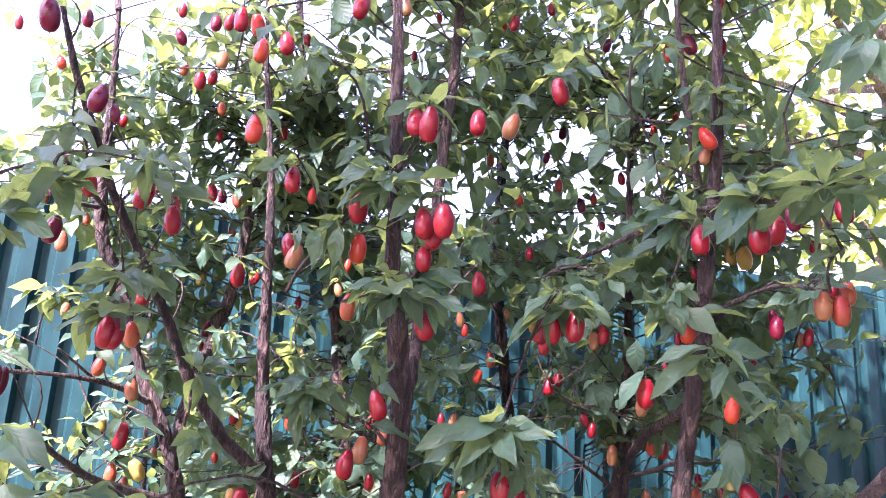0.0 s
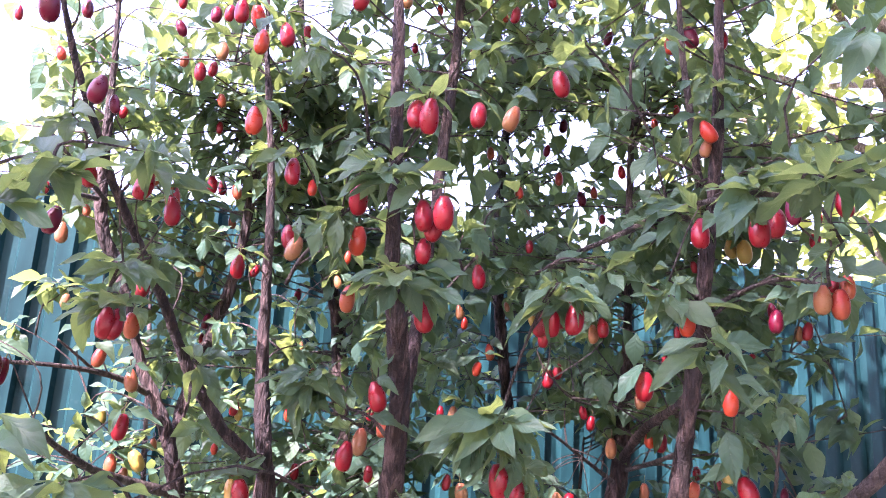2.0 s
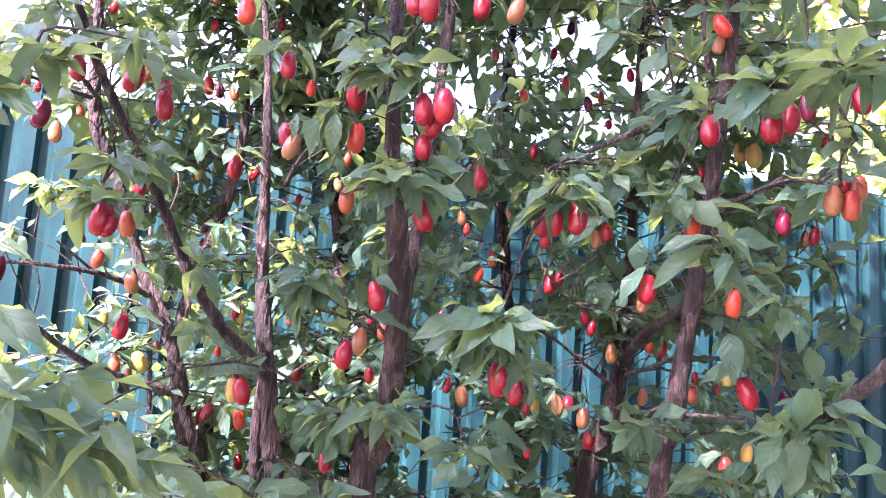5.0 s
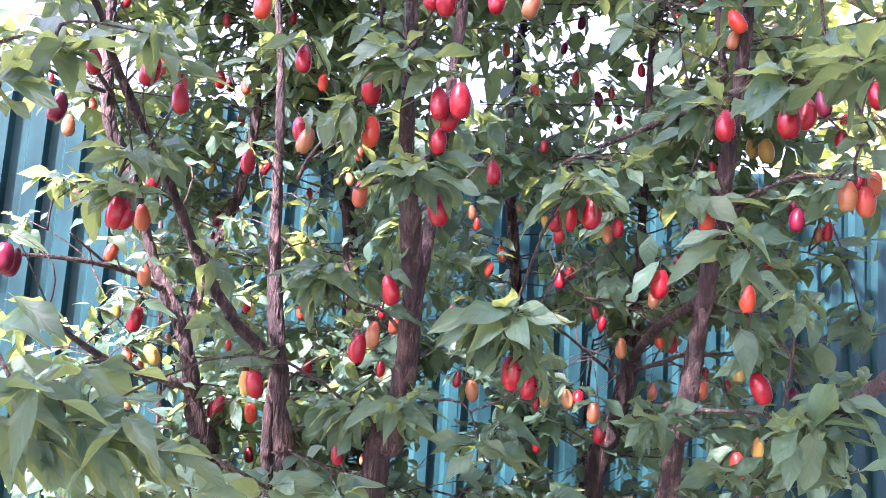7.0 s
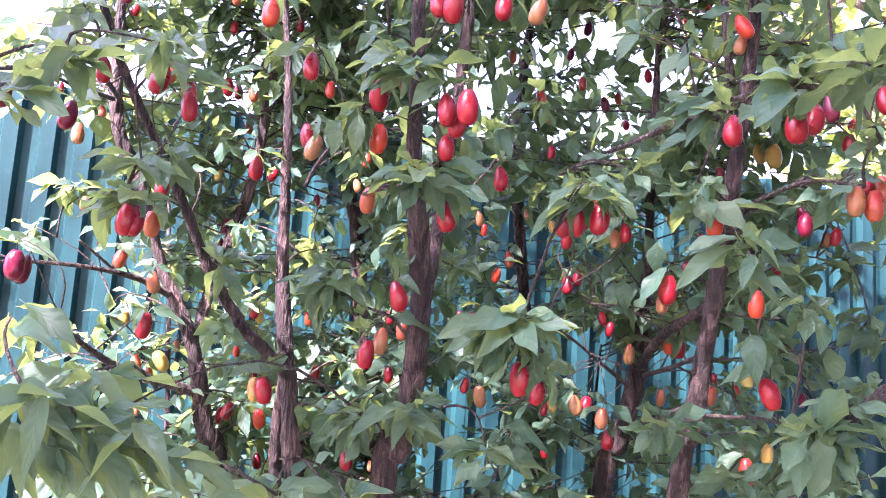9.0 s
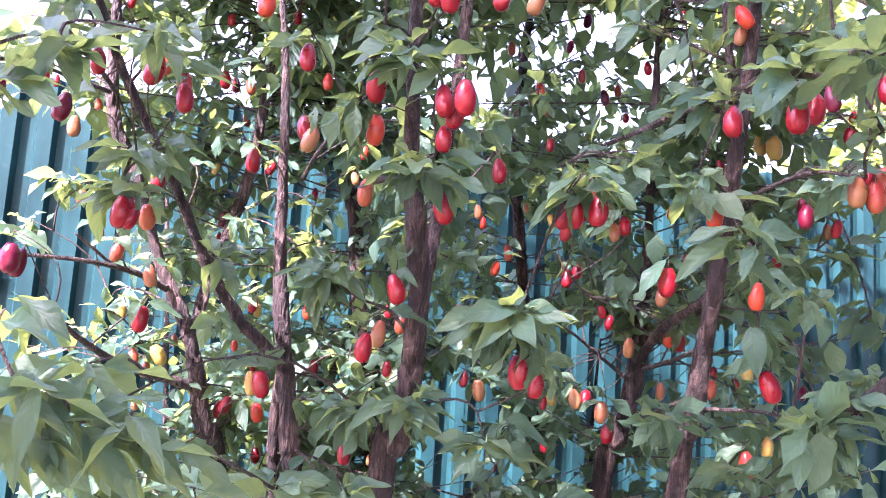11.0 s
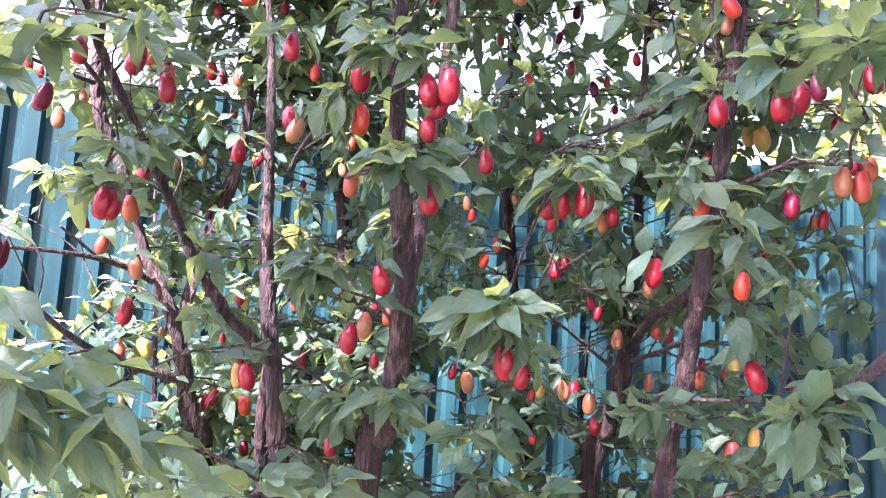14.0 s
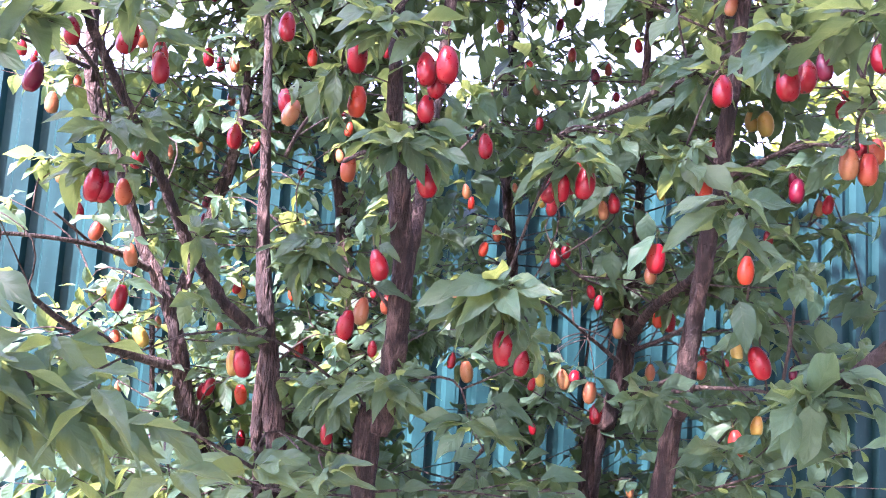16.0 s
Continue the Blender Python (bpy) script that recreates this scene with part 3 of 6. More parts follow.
fruits((-0.102, 0.779, 1.636, 0.0310, "p"), (-0.138, 0.943, 1.685, 0.0180, "o"), (-0.233, 1.189, 1.711, 0.0212, "r"), (-0.083, 0.649, 1.7, 0.0297, "r"), (-0.343, 1.172, 1.816, 0.0241, "p"))
fruits((-0.439, 0.956, 1.898, 0.0193, "r"), (-0.343, 1.056, 1.924, 0.0195, "r"), (-0.089, 0.927, 1.81, 0.0183, "r"), (-0.024, 0.594, 1.673, 0.0299, "r"), (-0.008, 0.575, 1.67, 0.0298, "r"))
fruits((-0.015, 0.605, 1.666, 0.0255, "r"), (-0.023, 0.618, 1.65, 0.0239, "r"), (-0.021, 0.664, 1.604, 0.0310, "r"), (-0.022, 0.555, 1.74, 0.0303, "r"), (-0.033, 0.564, 1.745, 0.0261, "r"))
fruits((0.017, 0.66, 1.789, 0.0284, "r"), (0.049, 0.68, 1.796, 0.0281, "o"), (0.178, 1.256, 2.04, 0.0282, "d"), (0.168, 1.22, 1.931, 0.0251, "p"), (0.205, 1.225, 1.9, 0.0291, "d"))
fruits((0.226, 1.224, 1.912, 0.0221, "p"), (0.249, 1.124, 1.913, 0.0222, "r"), (0.146, 1.213, 1.976, 0.0221, "d"), (0.052, 1.164, 1.948, 0.0251, "p"), (0.095, 1.125, 1.873, 0.0240, "q"))
fruits((0.11, 1.178, 1.858, 0.0193, "o"), (0.109, 1.088, 1.78, 0.0212, "r"), (0.028, 0.798, 1.67, 0.0289, "r"), (0.014, 1.099, 1.682, 0.0230, "o"), (0.022, 1.101, 1.667, 0.0195, "q"))
fruits((0.088, 1.198, 1.711, 0.0180, "o"), (0.123, 1.152, 1.685, 0.0222, "y"), (0.085, 0.647, 1.603, 0.0288, "r"), (0.102, 0.637, 1.605, 0.0310, "r"), (0.096, 0.666, 1.614, 0.0310, "r"))
fruits((0.08, 0.667, 1.604, 0.0265, "r"), (0.086, 0.708, 1.597, 0.0180, "r"), (0.178, 0.907, 1.641, 0.0261, "r"), (0.171, 0.928, 1.636, 0.0252, "o"), (0.204, 0.669, 1.611, 0.0255, "q"))
fruits((0.28, 0.959, 1.648, 0.0180, "r"), (0.202, 0.62, 1.678, 0.0289, "r"), (0.223, 0.552, 1.663, 0.0292, "r"), (0.242, 0.571, 1.675, 0.0284, "r"), (0.268, 0.599, 1.693, 0.0232, "d"))
fruits((0.327, 0.897, 1.741, 0.0261, "y"), (0.335, 0.878, 1.733, 0.0310, "y"), (0.311, 0.649, 1.634, 0.0278, "o"), (0.327, 0.65, 1.631, 0.0288, "p"), (0.338, 0.658, 1.648, 0.0240, "p"))
fruits((0.335, 0.677, 1.655, 0.0180, "r"), (0.403, 0.848, 1.744, 0.0219, "r"), (0.478, 0.992, 1.813, 0.0180, "q"), (0.306, 0.73, 1.628, 0.0255, "d"), (0.31, 0.749, 1.641, 0.0180, "d"))
fruits((0.399, 0.909, 1.67, 0.0180, "r"), (0.372, 0.812, 1.634, 0.0219, "r"), (0.372, 0.832, 1.634, 0.0185, "o"), (0.284, 1.066, 1.968, 0.0180, "q"), (0.315, 1.064, 1.99, 0.0180, "q"))
fruits((0.239, 0.704, 1.804, 0.0266, "q"), (0.244, 0.726, 1.796, 0.0214, "o"), (0.31, 0.599, 1.702, 0.0251, "r"), (0.231, 1.182, 1.855, 0.0193, "r"), (0.315, 0.998, 1.741, 0.0180, "r"))
fruits((0.282, 1.104, 1.696, 0.0212, "y"), (-0.414, 0.723, 1.545, 0.0310, "d"), (-0.417, 0.743, 1.543, 0.0309, "d"), (-0.396, 0.901, 1.575, 0.0261, "p"), (-0.364, 0.925, 1.552, 0.0296, "o"))
fruits((-0.324, 0.812, 1.499, 0.0296, "r"), (-0.452, 1.06, 1.512, 0.0270, "y"), (-0.412, 1.018, 1.453, 0.0289, "p"), (-0.38, 1.018, 1.459, 0.0310, "y"), (-0.397, 1.116, 1.479, 0.0195, "o"))
fruits((-0.416, 1.071, 1.438, 0.0236, "o"), (-0.446, 1.127, 1.387, 0.0195, "o"), (-0.277, 1.062, 1.531, 0.0220, "r"), (-0.274, 1.073, 1.525, 0.0205, "y"), (-0.391, 1.205, 1.565, 0.0180, "r"))
fruits((-0.327, 1.169, 1.476, 0.0180, "q"), (-0.194, 0.803, 1.443, 0.0301, "r"), (-0.209, 0.823, 1.442, 0.0283, "y"), (-0.3, 1.029, 1.396, 0.0241, "r"), (-0.286, 1.008, 1.404, 0.0252, "r"))
fruits((-0.239, 0.98, 1.399, 0.0260, "q"), (-0.275, 1.14, 1.327, 0.0248, "r"), (-0.312, 1.224, 1.445, 0.0180, "r"), (-0.192, 1.074, 1.455, 0.0236, "r"), (-0.085, 0.72, 1.485, 0.0293, "r"))
fruits((-0.075, 0.738, 1.498, 0.0278, "o"), (-0.06, 0.703, 1.537, 0.0300, "r"), (-0.073, 0.968, 1.516, 0.0275, "p"), (-0.093, 1.016, 1.532, 0.0193, "r"), (-0.082, 0.925, 1.463, 0.0203, "r"))
fruits((-0.057, 0.933, 1.407, 0.0188, "r"), (-0.06, 0.936, 1.384, 0.0203, "r"), (-0.103, 0.773, 1.386, 0.0238, "r"), (-0.116, 1.144, 1.331, 0.0180, "o"), (-0.461, 0.82, 1.42, 0.0232, "r"))
fruits((-0.207, 1.102, 1.619, 0.0230, "o"), (-0.203, 1.206, 1.594, 0.0180, "r"), (-0.216, 1.114, 1.528, 0.0212, "q"), (0.043, 1.11, 1.605, 0.0230, "q"), (0.062, 1.157, 1.635, 0.0277, "p"))
fruits((0.13, 1.014, 1.588, 0.0273, "r"), (0.145, 1.033, 1.6, 0.0230, "r"), (-0.005, 1.067, 1.541, 0.0203, "r"), (0.011, 1.068, 1.54, 0.0236, "o"), (0.177, 1.021, 1.549, 0.0193, "r"))
fruits((0.187, 1.023, 1.536, 0.0209, "r"), (0.189, 0.756, 1.563, 0.0310, "r"), (0.205, 0.839, 1.556, 0.0224, "o"), (0.232, 0.649, 1.545, 0.0253, "q"), (0.354, 0.915, 1.613, 0.0188, "r"))
fruits((0.306, 1.113, 1.634, 0.0180, "r"), (0.264, 1.027, 1.522, 0.0289, "q"), (0.277, 1.028, 1.517, 0.0273, "r"), (0.224, 1.078, 1.507, 0.0304, "o"), (0.339, 1.085, 1.481, 0.0203, "r"))
fruits((0.32, 1.037, 1.46, 0.0273, "p"), (0.351, 1.036, 1.467, 0.0209, "r"), (0.309, 0.881, 1.485, 0.0260, "y"), (0.255, 0.68, 1.474, 0.0303, "r"), (0.282, 1.138, 1.451, 0.0283, "o"))
fruits((0.008, 1.08, 1.452, 0.0236, "r"), (0.028, 1.062, 1.439, 0.0310, "o"), (0.047, 0.664, 1.473, 0.0310, "r"), (0.066, 0.706, 1.462, 0.0252, "r"), (0.12, 1.035, 1.437, 0.0225, "y"))
fruits((0.11, 1.035, 1.43, 0.0180, "r"), (0.141, 0.984, 1.44, 0.0275, "o"), (0.155, 0.995, 1.44, 0.0262, "r"), (0.165, 0.936, 1.429, 0.0275, "o"), (0.177, 0.96, 1.404, 0.0266, "r"))
fruits((0.073, 1.04, 1.39, 0.0193, "o"), (0.125, 1.146, 1.364, 0.0180, "r"), (0.282, 0.802, 1.397, 0.0281, "p"), (0.316, 0.841, 1.411, 0.0244, "y"), (0.392, 0.937, 1.465, 0.0188, "d"))
fruits((0.399, 0.837, 1.459, 0.0257, "q"), (0.395, 0.893, 1.419, 0.0205, "q"), (-0.326, 0.554, 1.817, 0.0289, "d"), (-0.564, 0.896, 2.001, 0.0209, "r"), (-0.298, 0.598, 1.768, 0.0282, "d"))
fruits((-0.297, 0.629, 1.769, 0.0186, "d"), (-0.453, 0.85, 1.985, 0.0260, "d"), (-0.509, 0.909, 1.955, 0.0225, "q"), (-0.375, 0.937, 2.052, 0.0220, "r"), (-0.299, 0.852, 1.987, 0.0244, "d"))
fruits((-0.358, 0.901, 1.993, 0.0241, "d"), (-0.267, 0.806, 1.963, 0.0217, "r"), (-0.226, 0.716, 1.915, 0.0283, "r"), (-0.214, 0.736, 1.92, 0.0264, "q"), (-0.184, 0.652, 1.847, 0.0278, "q"))
fruits((-0.289, 0.863, 1.944, 0.0260, "o"), (-0.315, 0.869, 1.919, 0.0252, "r"), (-0.306, 0.886, 1.932, 0.0226, "r"), (-0.352, 0.911, 1.955, 0.0225, "p"), (-0.332, 1.016, 1.948, 0.0212, "p"))
fruits((-0.175, 0.704, 1.884, 0.0289, "r"), (-0.217, 0.992, 2.047, 0.0212, "r"), (-0.089, 0.606, 1.869, 0.0284, "r"), (-0.064, 0.757, 1.964, 0.0273, "o"), (-0.073, 1.088, 2.082, 0.0180, "r"))
fruits((-0.038, 1.074, 2.14, 0.0180, "q"), (0.064, 0.896, 2.032, 0.0249, "r"), (0.057, 0.987, 2.082, 0.0180, "q"), (0.127, 1.026, 2.134, 0.0222, "r"), (0.22, 1.084, 2.112, 0.0241, "d"))
fruits((0.091, 0.661, 1.824, 0.0278, "r"), (0.236, 0.815, 1.956, 0.0275, "q"), (0.253, 0.795, 1.955, 0.0283, "d"), (0.294, 0.814, 1.964, 0.0261, "r"), (0.274, 0.756, 1.986, 0.0232, "r"))
fruits((0.015, 1.089, 2.082, 0.0193, "o"), (0.268, 1.171, 1.285, 0.0212, "o"), (0.03, 1.149, 1.439, 0.0180, "r"))

# ---------------------------------------------------------------- the shrub: leaves in front
FRONT, NODES = [], []


def spray(node, *tips):
    """A tuft of leaves that spring from one node of a twig."""
    c = Vector(node)
    NODES.append(c)
    for tip in tips:
        t = Vector(tip)
        if c.y < 0.56:
            t = c + (t - c) * 1.25
        b = c + (t - c) * RNG.uniform(0.0, 0.20) + Vector([RNG.gauss(0, 0.005) for _ in range(3)])
        FRONT.append((b, t))


spray((0.041, 0.638, 1.515), (0.085, 0.639, 1.518), (0.074, 0.651, 1.508), (0.077, 0.643, 1.488), (0.057, 0.659, 1.472), (0.067, 0.643, 1.489), (0.07, 0.636, 1.489), (0.038, 0.646, 1.455), (0.016, 0.659, 1.472), (0.017, 0.653, 1.476), (0.01, 0.65, 1.477), (0.001, 0.652, 1.502), (-0.014, 0.641, 1.48), (-0.014, 0.668, 1.5), (-0.019, 0.638, 1.506), (-0.01, 0.65, 1.526), (0.033, 0.601, 1.546), (0.047, 0.656, 1.541), (0.05, 0.671, 1.539), (0.018, 0.613, 1.534), (0.021, 0.656, 1.524), (0.035, 0.65, 1.539), (0.075, 0.62, 1.505), (0.071, 0.658, 1.521), (0.055, 0.613, 1.529), (0.048, 0.673, 1.533), (0.047, 0.664, 1.533))
spray((0.065, 0.683, 1.489), (0.082, 0.646, 1.49), (0.085, 0.713, 1.501), (0.083, 0.719, 1.482), (0.084, 0.675, 1.453), (0.096, 0.709, 1.469), (0.095, 0.717, 1.464), (0.066, 0.667, 1.458), (0.052, 0.644, 1.466))
spray((-0.034, 0.629, 1.64), (-0.093, 0.629, 1.625), (-0.067, 0.634, 1.593), (-0.045, 0.636, 1.602), (-0.056, 0.634, 1.596), (-0.064, 0.64, 1.62), (-0.019, 0.615, 1.596), (-0.036, 0.651, 1.607), (0.002, 0.634, 1.612), (-0.004, 0.642, 1.639), (-0.003, 0.646, 1.63), (-0, 0.609, 1.624), (-0.009, 0.657, 1.647), (-0.017, 0.651, 1.631), (0.006, 0.596, 1.636), (-0.008, 0.672, 1.662), (-0.082, 0.636, 1.623), (-0.066, 0.635, 1.616), (-0.046, 0.654, 1.623), (-0.032, 0.63, 1.622), (-0.014, 0.645, 1.655), (-0.018, 0.635, 1.643), (-0.02, 0.65, 1.625), (-0.018, 0.646, 1.631))
spray((-0.052, 0.607, 1.718), (-0.104, 0.606, 1.717), (-0.095, 0.628, 1.743), (-0.088, 0.595, 1.689), (-0.066, 0.619, 1.697), (-0.08, 0.624, 1.694), (-0.075, 0.602, 1.674), (-0.061, 0.642, 1.696), (-0.045, 0.631, 1.703), (-0.04, 0.611, 1.707), (-0.012, 0.596, 1.699), (-0.033, 0.633, 1.709), (-0.065, 0.585, 1.73), (-0.071, 0.624, 1.732), (-0.082, 0.587, 1.732), (-0.026, 0.571, 1.703), (-0.093, 0.595, 1.701), (-0.084, 0.626, 1.727), (-0.038, 0.574, 1.723))
spray((-0.078, 0.642, 1.752), (-0.106, 0.656, 1.775), (-0.089, 0.637, 1.768), (-0.105, 0.615, 1.735), (-0.074, 0.623, 1.724), (-0.084, 0.657, 1.744), (-0.095, 0.662, 1.742), (-0.062, 0.657, 1.777), (-0.07, 0.639, 1.767), (-0.113, 0.632, 1.754))
spray((-0.097, 0.65, 1.69), (-0.123, 0.666, 1.646), (-0.126, 0.639, 1.66), (-0.123, 0.663, 1.686), (-0.11, 0.65, 1.639), (-0.094, 0.659, 1.657), (-0.099, 0.641, 1.645), (-0.087, 0.663, 1.661), (-0.088, 0.658, 1.634), (-0.08, 0.678, 1.666), (-0.079, 0.66, 1.659), (-0.114, 0.634, 1.676), (-0.114, 0.665, 1.692), (-0.134, 0.655, 1.651), (-0.107, 0.668, 1.66), (-0.106, 0.658, 1.637), (-0.129, 0.671, 1.659), (-0.129, 0.669, 1.686), (-0.078, 0.639, 1.659), (-0.079, 0.688, 1.684))
spray((-0.125, 0.75, 1.55), (-0.165, 0.723, 1.54), (-0.162, 0.727, 1.557), (-0.156, 0.769, 1.567), (-0.142, 0.757, 1.494), (-0.151, 0.774, 1.513), (-0.123, 0.77, 1.512), (-0.119, 0.729, 1.517), (-0.137, 0.773, 1.524), (-0.141, 0.788, 1.534), (-0.098, 0.735, 1.524), (-0.124, 0.784, 1.53), (-0.098, 0.713, 1.558), (-0.116, 0.776, 1.532), (-0.122, 0.757, 1.536), (-0.13, 0.713, 1.525), (-0.149, 0.796, 1.543), (-0.13, 0.775, 1.532), (-0.151, 0.731, 1.527), (-0.142, 0.768, 1.52), (-0.115, 0.704, 1.564), (-0.137, 0.78, 1.569), (-0.124, 0.797, 1.565), (-0.094, 0.768, 1.544), (-0.101, 0.764, 1.537), (-0.159, 0.756, 1.503), (-0.106, 0.769, 1.507))
spray((-0.088, 0.747, 1.43), (-0.133, 0.746, 1.433), (-0.116, 0.751, 1.44), (-0.129, 0.741, 1.416), (-0.113, 0.768, 1.403), (-0.112, 0.765, 1.402), (-0.121, 0.741, 1.402), (-0.101, 0.73, 1.401), (-0.088, 0.772, 1.406), (-0.064, 0.769, 1.436), (-0.073, 0.751, 1.426), (-0.064, 0.727, 1.449), (-0.074, 0.784, 1.433), (-0.078, 0.773, 1.451), (-0.097, 0.71, 1.445), (-0.099, 0.784, 1.443), (-0.107, 0.784, 1.429), (-0.079, 0.716, 1.413), (-0.095, 0.785, 1.412), (-0.08, 0.789, 1.416), (-0.112, 0.753, 1.381), (-0.137, 0.747, 1.425), (-0.125, 0.775, 1.404), (-0.133, 0.768, 1.443), (-0.081, 0.724, 1.451), (-0.081, 0.77, 1.441), (-0.097, 0.719, 1.413), (-0.095, 0.766, 1.41), (-0.094, 0.777, 1.408))
spray((-0.039, 0.727, 1.442), (0.003, 0.714, 1.438), (-0.004, 0.741, 1.453), (-0.006, 0.731, 1.413), (-0.012, 0.749, 1.432), (-0.029, 0.754, 1.411), (-0.022, 0.744, 1.404), (-0.038, 0.736, 1.407), (-0.032, 0.714, 1.408), (-0.052, 0.743, 1.393), (-0.026, 0.733, 1.403), (-0.015, 0.694, 1.454), (-0.027, 0.749, 1.456), (-0.026, 0.768, 1.456), (-0.043, 0.713, 1.414), (-0.035, 0.748, 1.416), (-0.05, 0.766, 1.419), (-0.058, 0.691, 1.419), (-0.028, 0.683, 1.47), (-0.023, 0.77, 1.456))
spray((0.087, 0.623, 1.631), (0.061, 0.645, 1.607), (0.065, 0.635, 1.626), (0.085, 0.641, 1.604), (0.076, 0.648, 1.614), (0.111, 0.617, 1.6), (0.099, 0.653, 1.612), (0.124, 0.661, 1.623), (0.129, 0.627, 1.612), (0.116, 0.636, 1.605), (0.131, 0.647, 1.631), (0.118, 0.602, 1.628), (0.053, 0.591, 1.625), (0.07, 0.663, 1.634), (0.07, 0.655, 1.627), (0.101, 0.606, 1.625), (0.069, 0.591, 1.631))
spray((0.188, 0.664, 1.647), (0.179, 0.671, 1.598), (0.204, 0.681, 1.611), (0.205, 0.652, 1.616), (0.218, 0.693, 1.64), (0.16, 0.627, 1.625), (0.19, 0.701, 1.639), (0.19, 0.634, 1.605), (0.222, 0.713, 1.641), (0.179, 0.644, 1.616), (0.21, 0.706, 1.638), (0.186, 0.687, 1.637), (0.157, 0.632, 1.638), (0.182, 0.705, 1.666), (0.185, 0.702, 1.662), (0.205, 0.636, 1.638), (0.211, 0.683, 1.645), (0.216, 0.686, 1.663), (0.2, 0.635, 1.649), (0.214, 0.69, 1.655))
spray((0.187, 0.534, 1.566), (0.173, 0.553, 1.573), (0.226, 0.535, 1.566), (0.198, 0.521, 1.538), (0.198, 0.549, 1.544), (0.143, 0.534, 1.554), (0.178, 0.515, 1.582), (0.201, 0.563, 1.584), (0.184, 0.544, 1.58), (0.173, 0.514, 1.548), (0.184, 0.56, 1.56), (0.222, 0.551, 1.58))
spray((0.196, 0.499, 1.673), (0.153, 0.49, 1.695), (0.203, 0.515, 1.655), (0.193, 0.515, 1.661), (0.206, 0.483, 1.653), (0.221, 0.539, 1.672), (0.159, 0.479, 1.657), (0.18, 0.476, 1.653), (0.204, 0.524, 1.673), (0.162, 0.465, 1.675), (0.199, 0.477, 1.682), (0.218, 0.525, 1.692), (0.169, 0.468, 1.645), (0.191, 0.472, 1.69), (0.203, 0.534, 1.709))
spray((0.231, 0.498, 1.689), (0.221, 0.483, 1.663), (0.222, 0.518, 1.69), (0.242, 0.481, 1.699), (0.252, 0.523, 1.722), (0.247, 0.489, 1.655), (0.215, 0.51, 1.703), (0.223, 0.516, 1.693), (0.223, 0.514, 1.712), (0.25, 0.509, 1.718), (0.245, 0.485, 1.679), (0.264, 0.529, 1.707), (0.222, 0.478, 1.706), (0.251, 0.519, 1.717), (0.234, 0.515, 1.713), (0.229, 0.49, 1.699))
spray((0.238, 0.551, 1.453), (0.21, 0.531, 1.433), (0.243, 0.588, 1.425), (0.238, 0.543, 1.419), (0.271, 0.59, 1.422), (0.235, 0.568, 1.429), (0.272, 0.57, 1.457), (0.251, 0.545, 1.463), (0.273, 0.549, 1.446), (0.272, 0.561, 1.457), (0.21, 0.528, 1.469), (0.247, 0.582, 1.469), (0.271, 0.563, 1.425), (0.263, 0.555, 1.446), (0.261, 0.554, 1.441), (0.233, 0.514, 1.479), (0.245, 0.567, 1.476), (0.251, 0.581, 1.473), (0.22, 0.53, 1.426), (0.262, 0.588, 1.423), (0.255, 0.588, 1.424), (0.261, 0.567, 1.433), (0.218, 0.529, 1.462), (0.238, 0.575, 1.452), (0.238, 0.568, 1.455), (0.268, 0.538, 1.465), (0.274, 0.574, 1.474), (0.271, 0.585, 1.469))
spray((0.29, 0.588, 1.484), (0.263, 0.567, 1.5), (0.308, 0.604, 1.502), (0.289, 0.586, 1.497), (0.287, 0.61, 1.472), (0.288, 0.599, 1.473), (0.277, 0.55, 1.469), (0.31, 0.631, 1.47), (0.255, 0.565, 1.483), (0.283, 0.604, 1.489), (0.28, 0.6, 1.492), (0.26, 0.568, 1.466), (0.279, 0.603, 1.476))
spray((-0.252, 0.457, 1.453), (-0.214, 0.447, 1.433), (-0.238, 0.463, 1.411), (-0.238, 0.467, 1.429), (-0.206, 0.464, 1.413), (-0.213, 0.429, 1.454), (-0.233, 0.435, 1.428), (-0.21, 0.447, 1.444), (-0.248, 0.488, 1.433), (-0.238, 0.427, 1.438))
spray((-0.219, 0.481, 1.432), (-0.167, 0.485, 1.415), (-0.182, 0.469, 1.405), (-0.223, 0.515, 1.402), (-0.156, 0.482, 1.434), (-0.181, 0.479, 1.454), (-0.179, 0.482, 1.429), (-0.194, 0.471, 1.405), (-0.175, 0.486, 1.404), (-0.205, 0.468, 1.41))
spray((-0.243, 0.471, 1.428), (-0.221, 0.456, 1.403), (-0.262, 0.504, 1.401), (-0.259, 0.491, 1.397), (-0.254, 0.471, 1.412), (-0.212, 0.459, 1.408), (-0.242, 0.443, 1.41), (-0.245, 0.49, 1.409), (-0.208, 0.457, 1.424), (-0.235, 0.493, 1.413))
spray((-0.182, 0.483, 1.421), (-0.15, 0.478, 1.408), (-0.153, 0.472, 1.402), (-0.165, 0.506, 1.411), (-0.143, 0.479, 1.419), (-0.164, 0.511, 1.423), (-0.136, 0.486, 1.41), (-0.174, 0.5, 1.396), (-0.177, 0.462, 1.402))
spray((-0.277, 0.491, 1.495), (-0.235, 0.478, 1.485), (-0.266, 0.515, 1.503), (-0.261, 0.509, 1.503), (-0.259, 0.509, 1.469), (-0.294, 0.514, 1.476), (-0.239, 0.458, 1.49))
spray((-0.305, 0.49, 1.64), (-0.26, 0.467, 1.634), (-0.303, 0.525, 1.666), (-0.271, 0.477, 1.625), (-0.306, 0.524, 1.634), (-0.275, 0.468, 1.649), (-0.265, 0.478, 1.644))
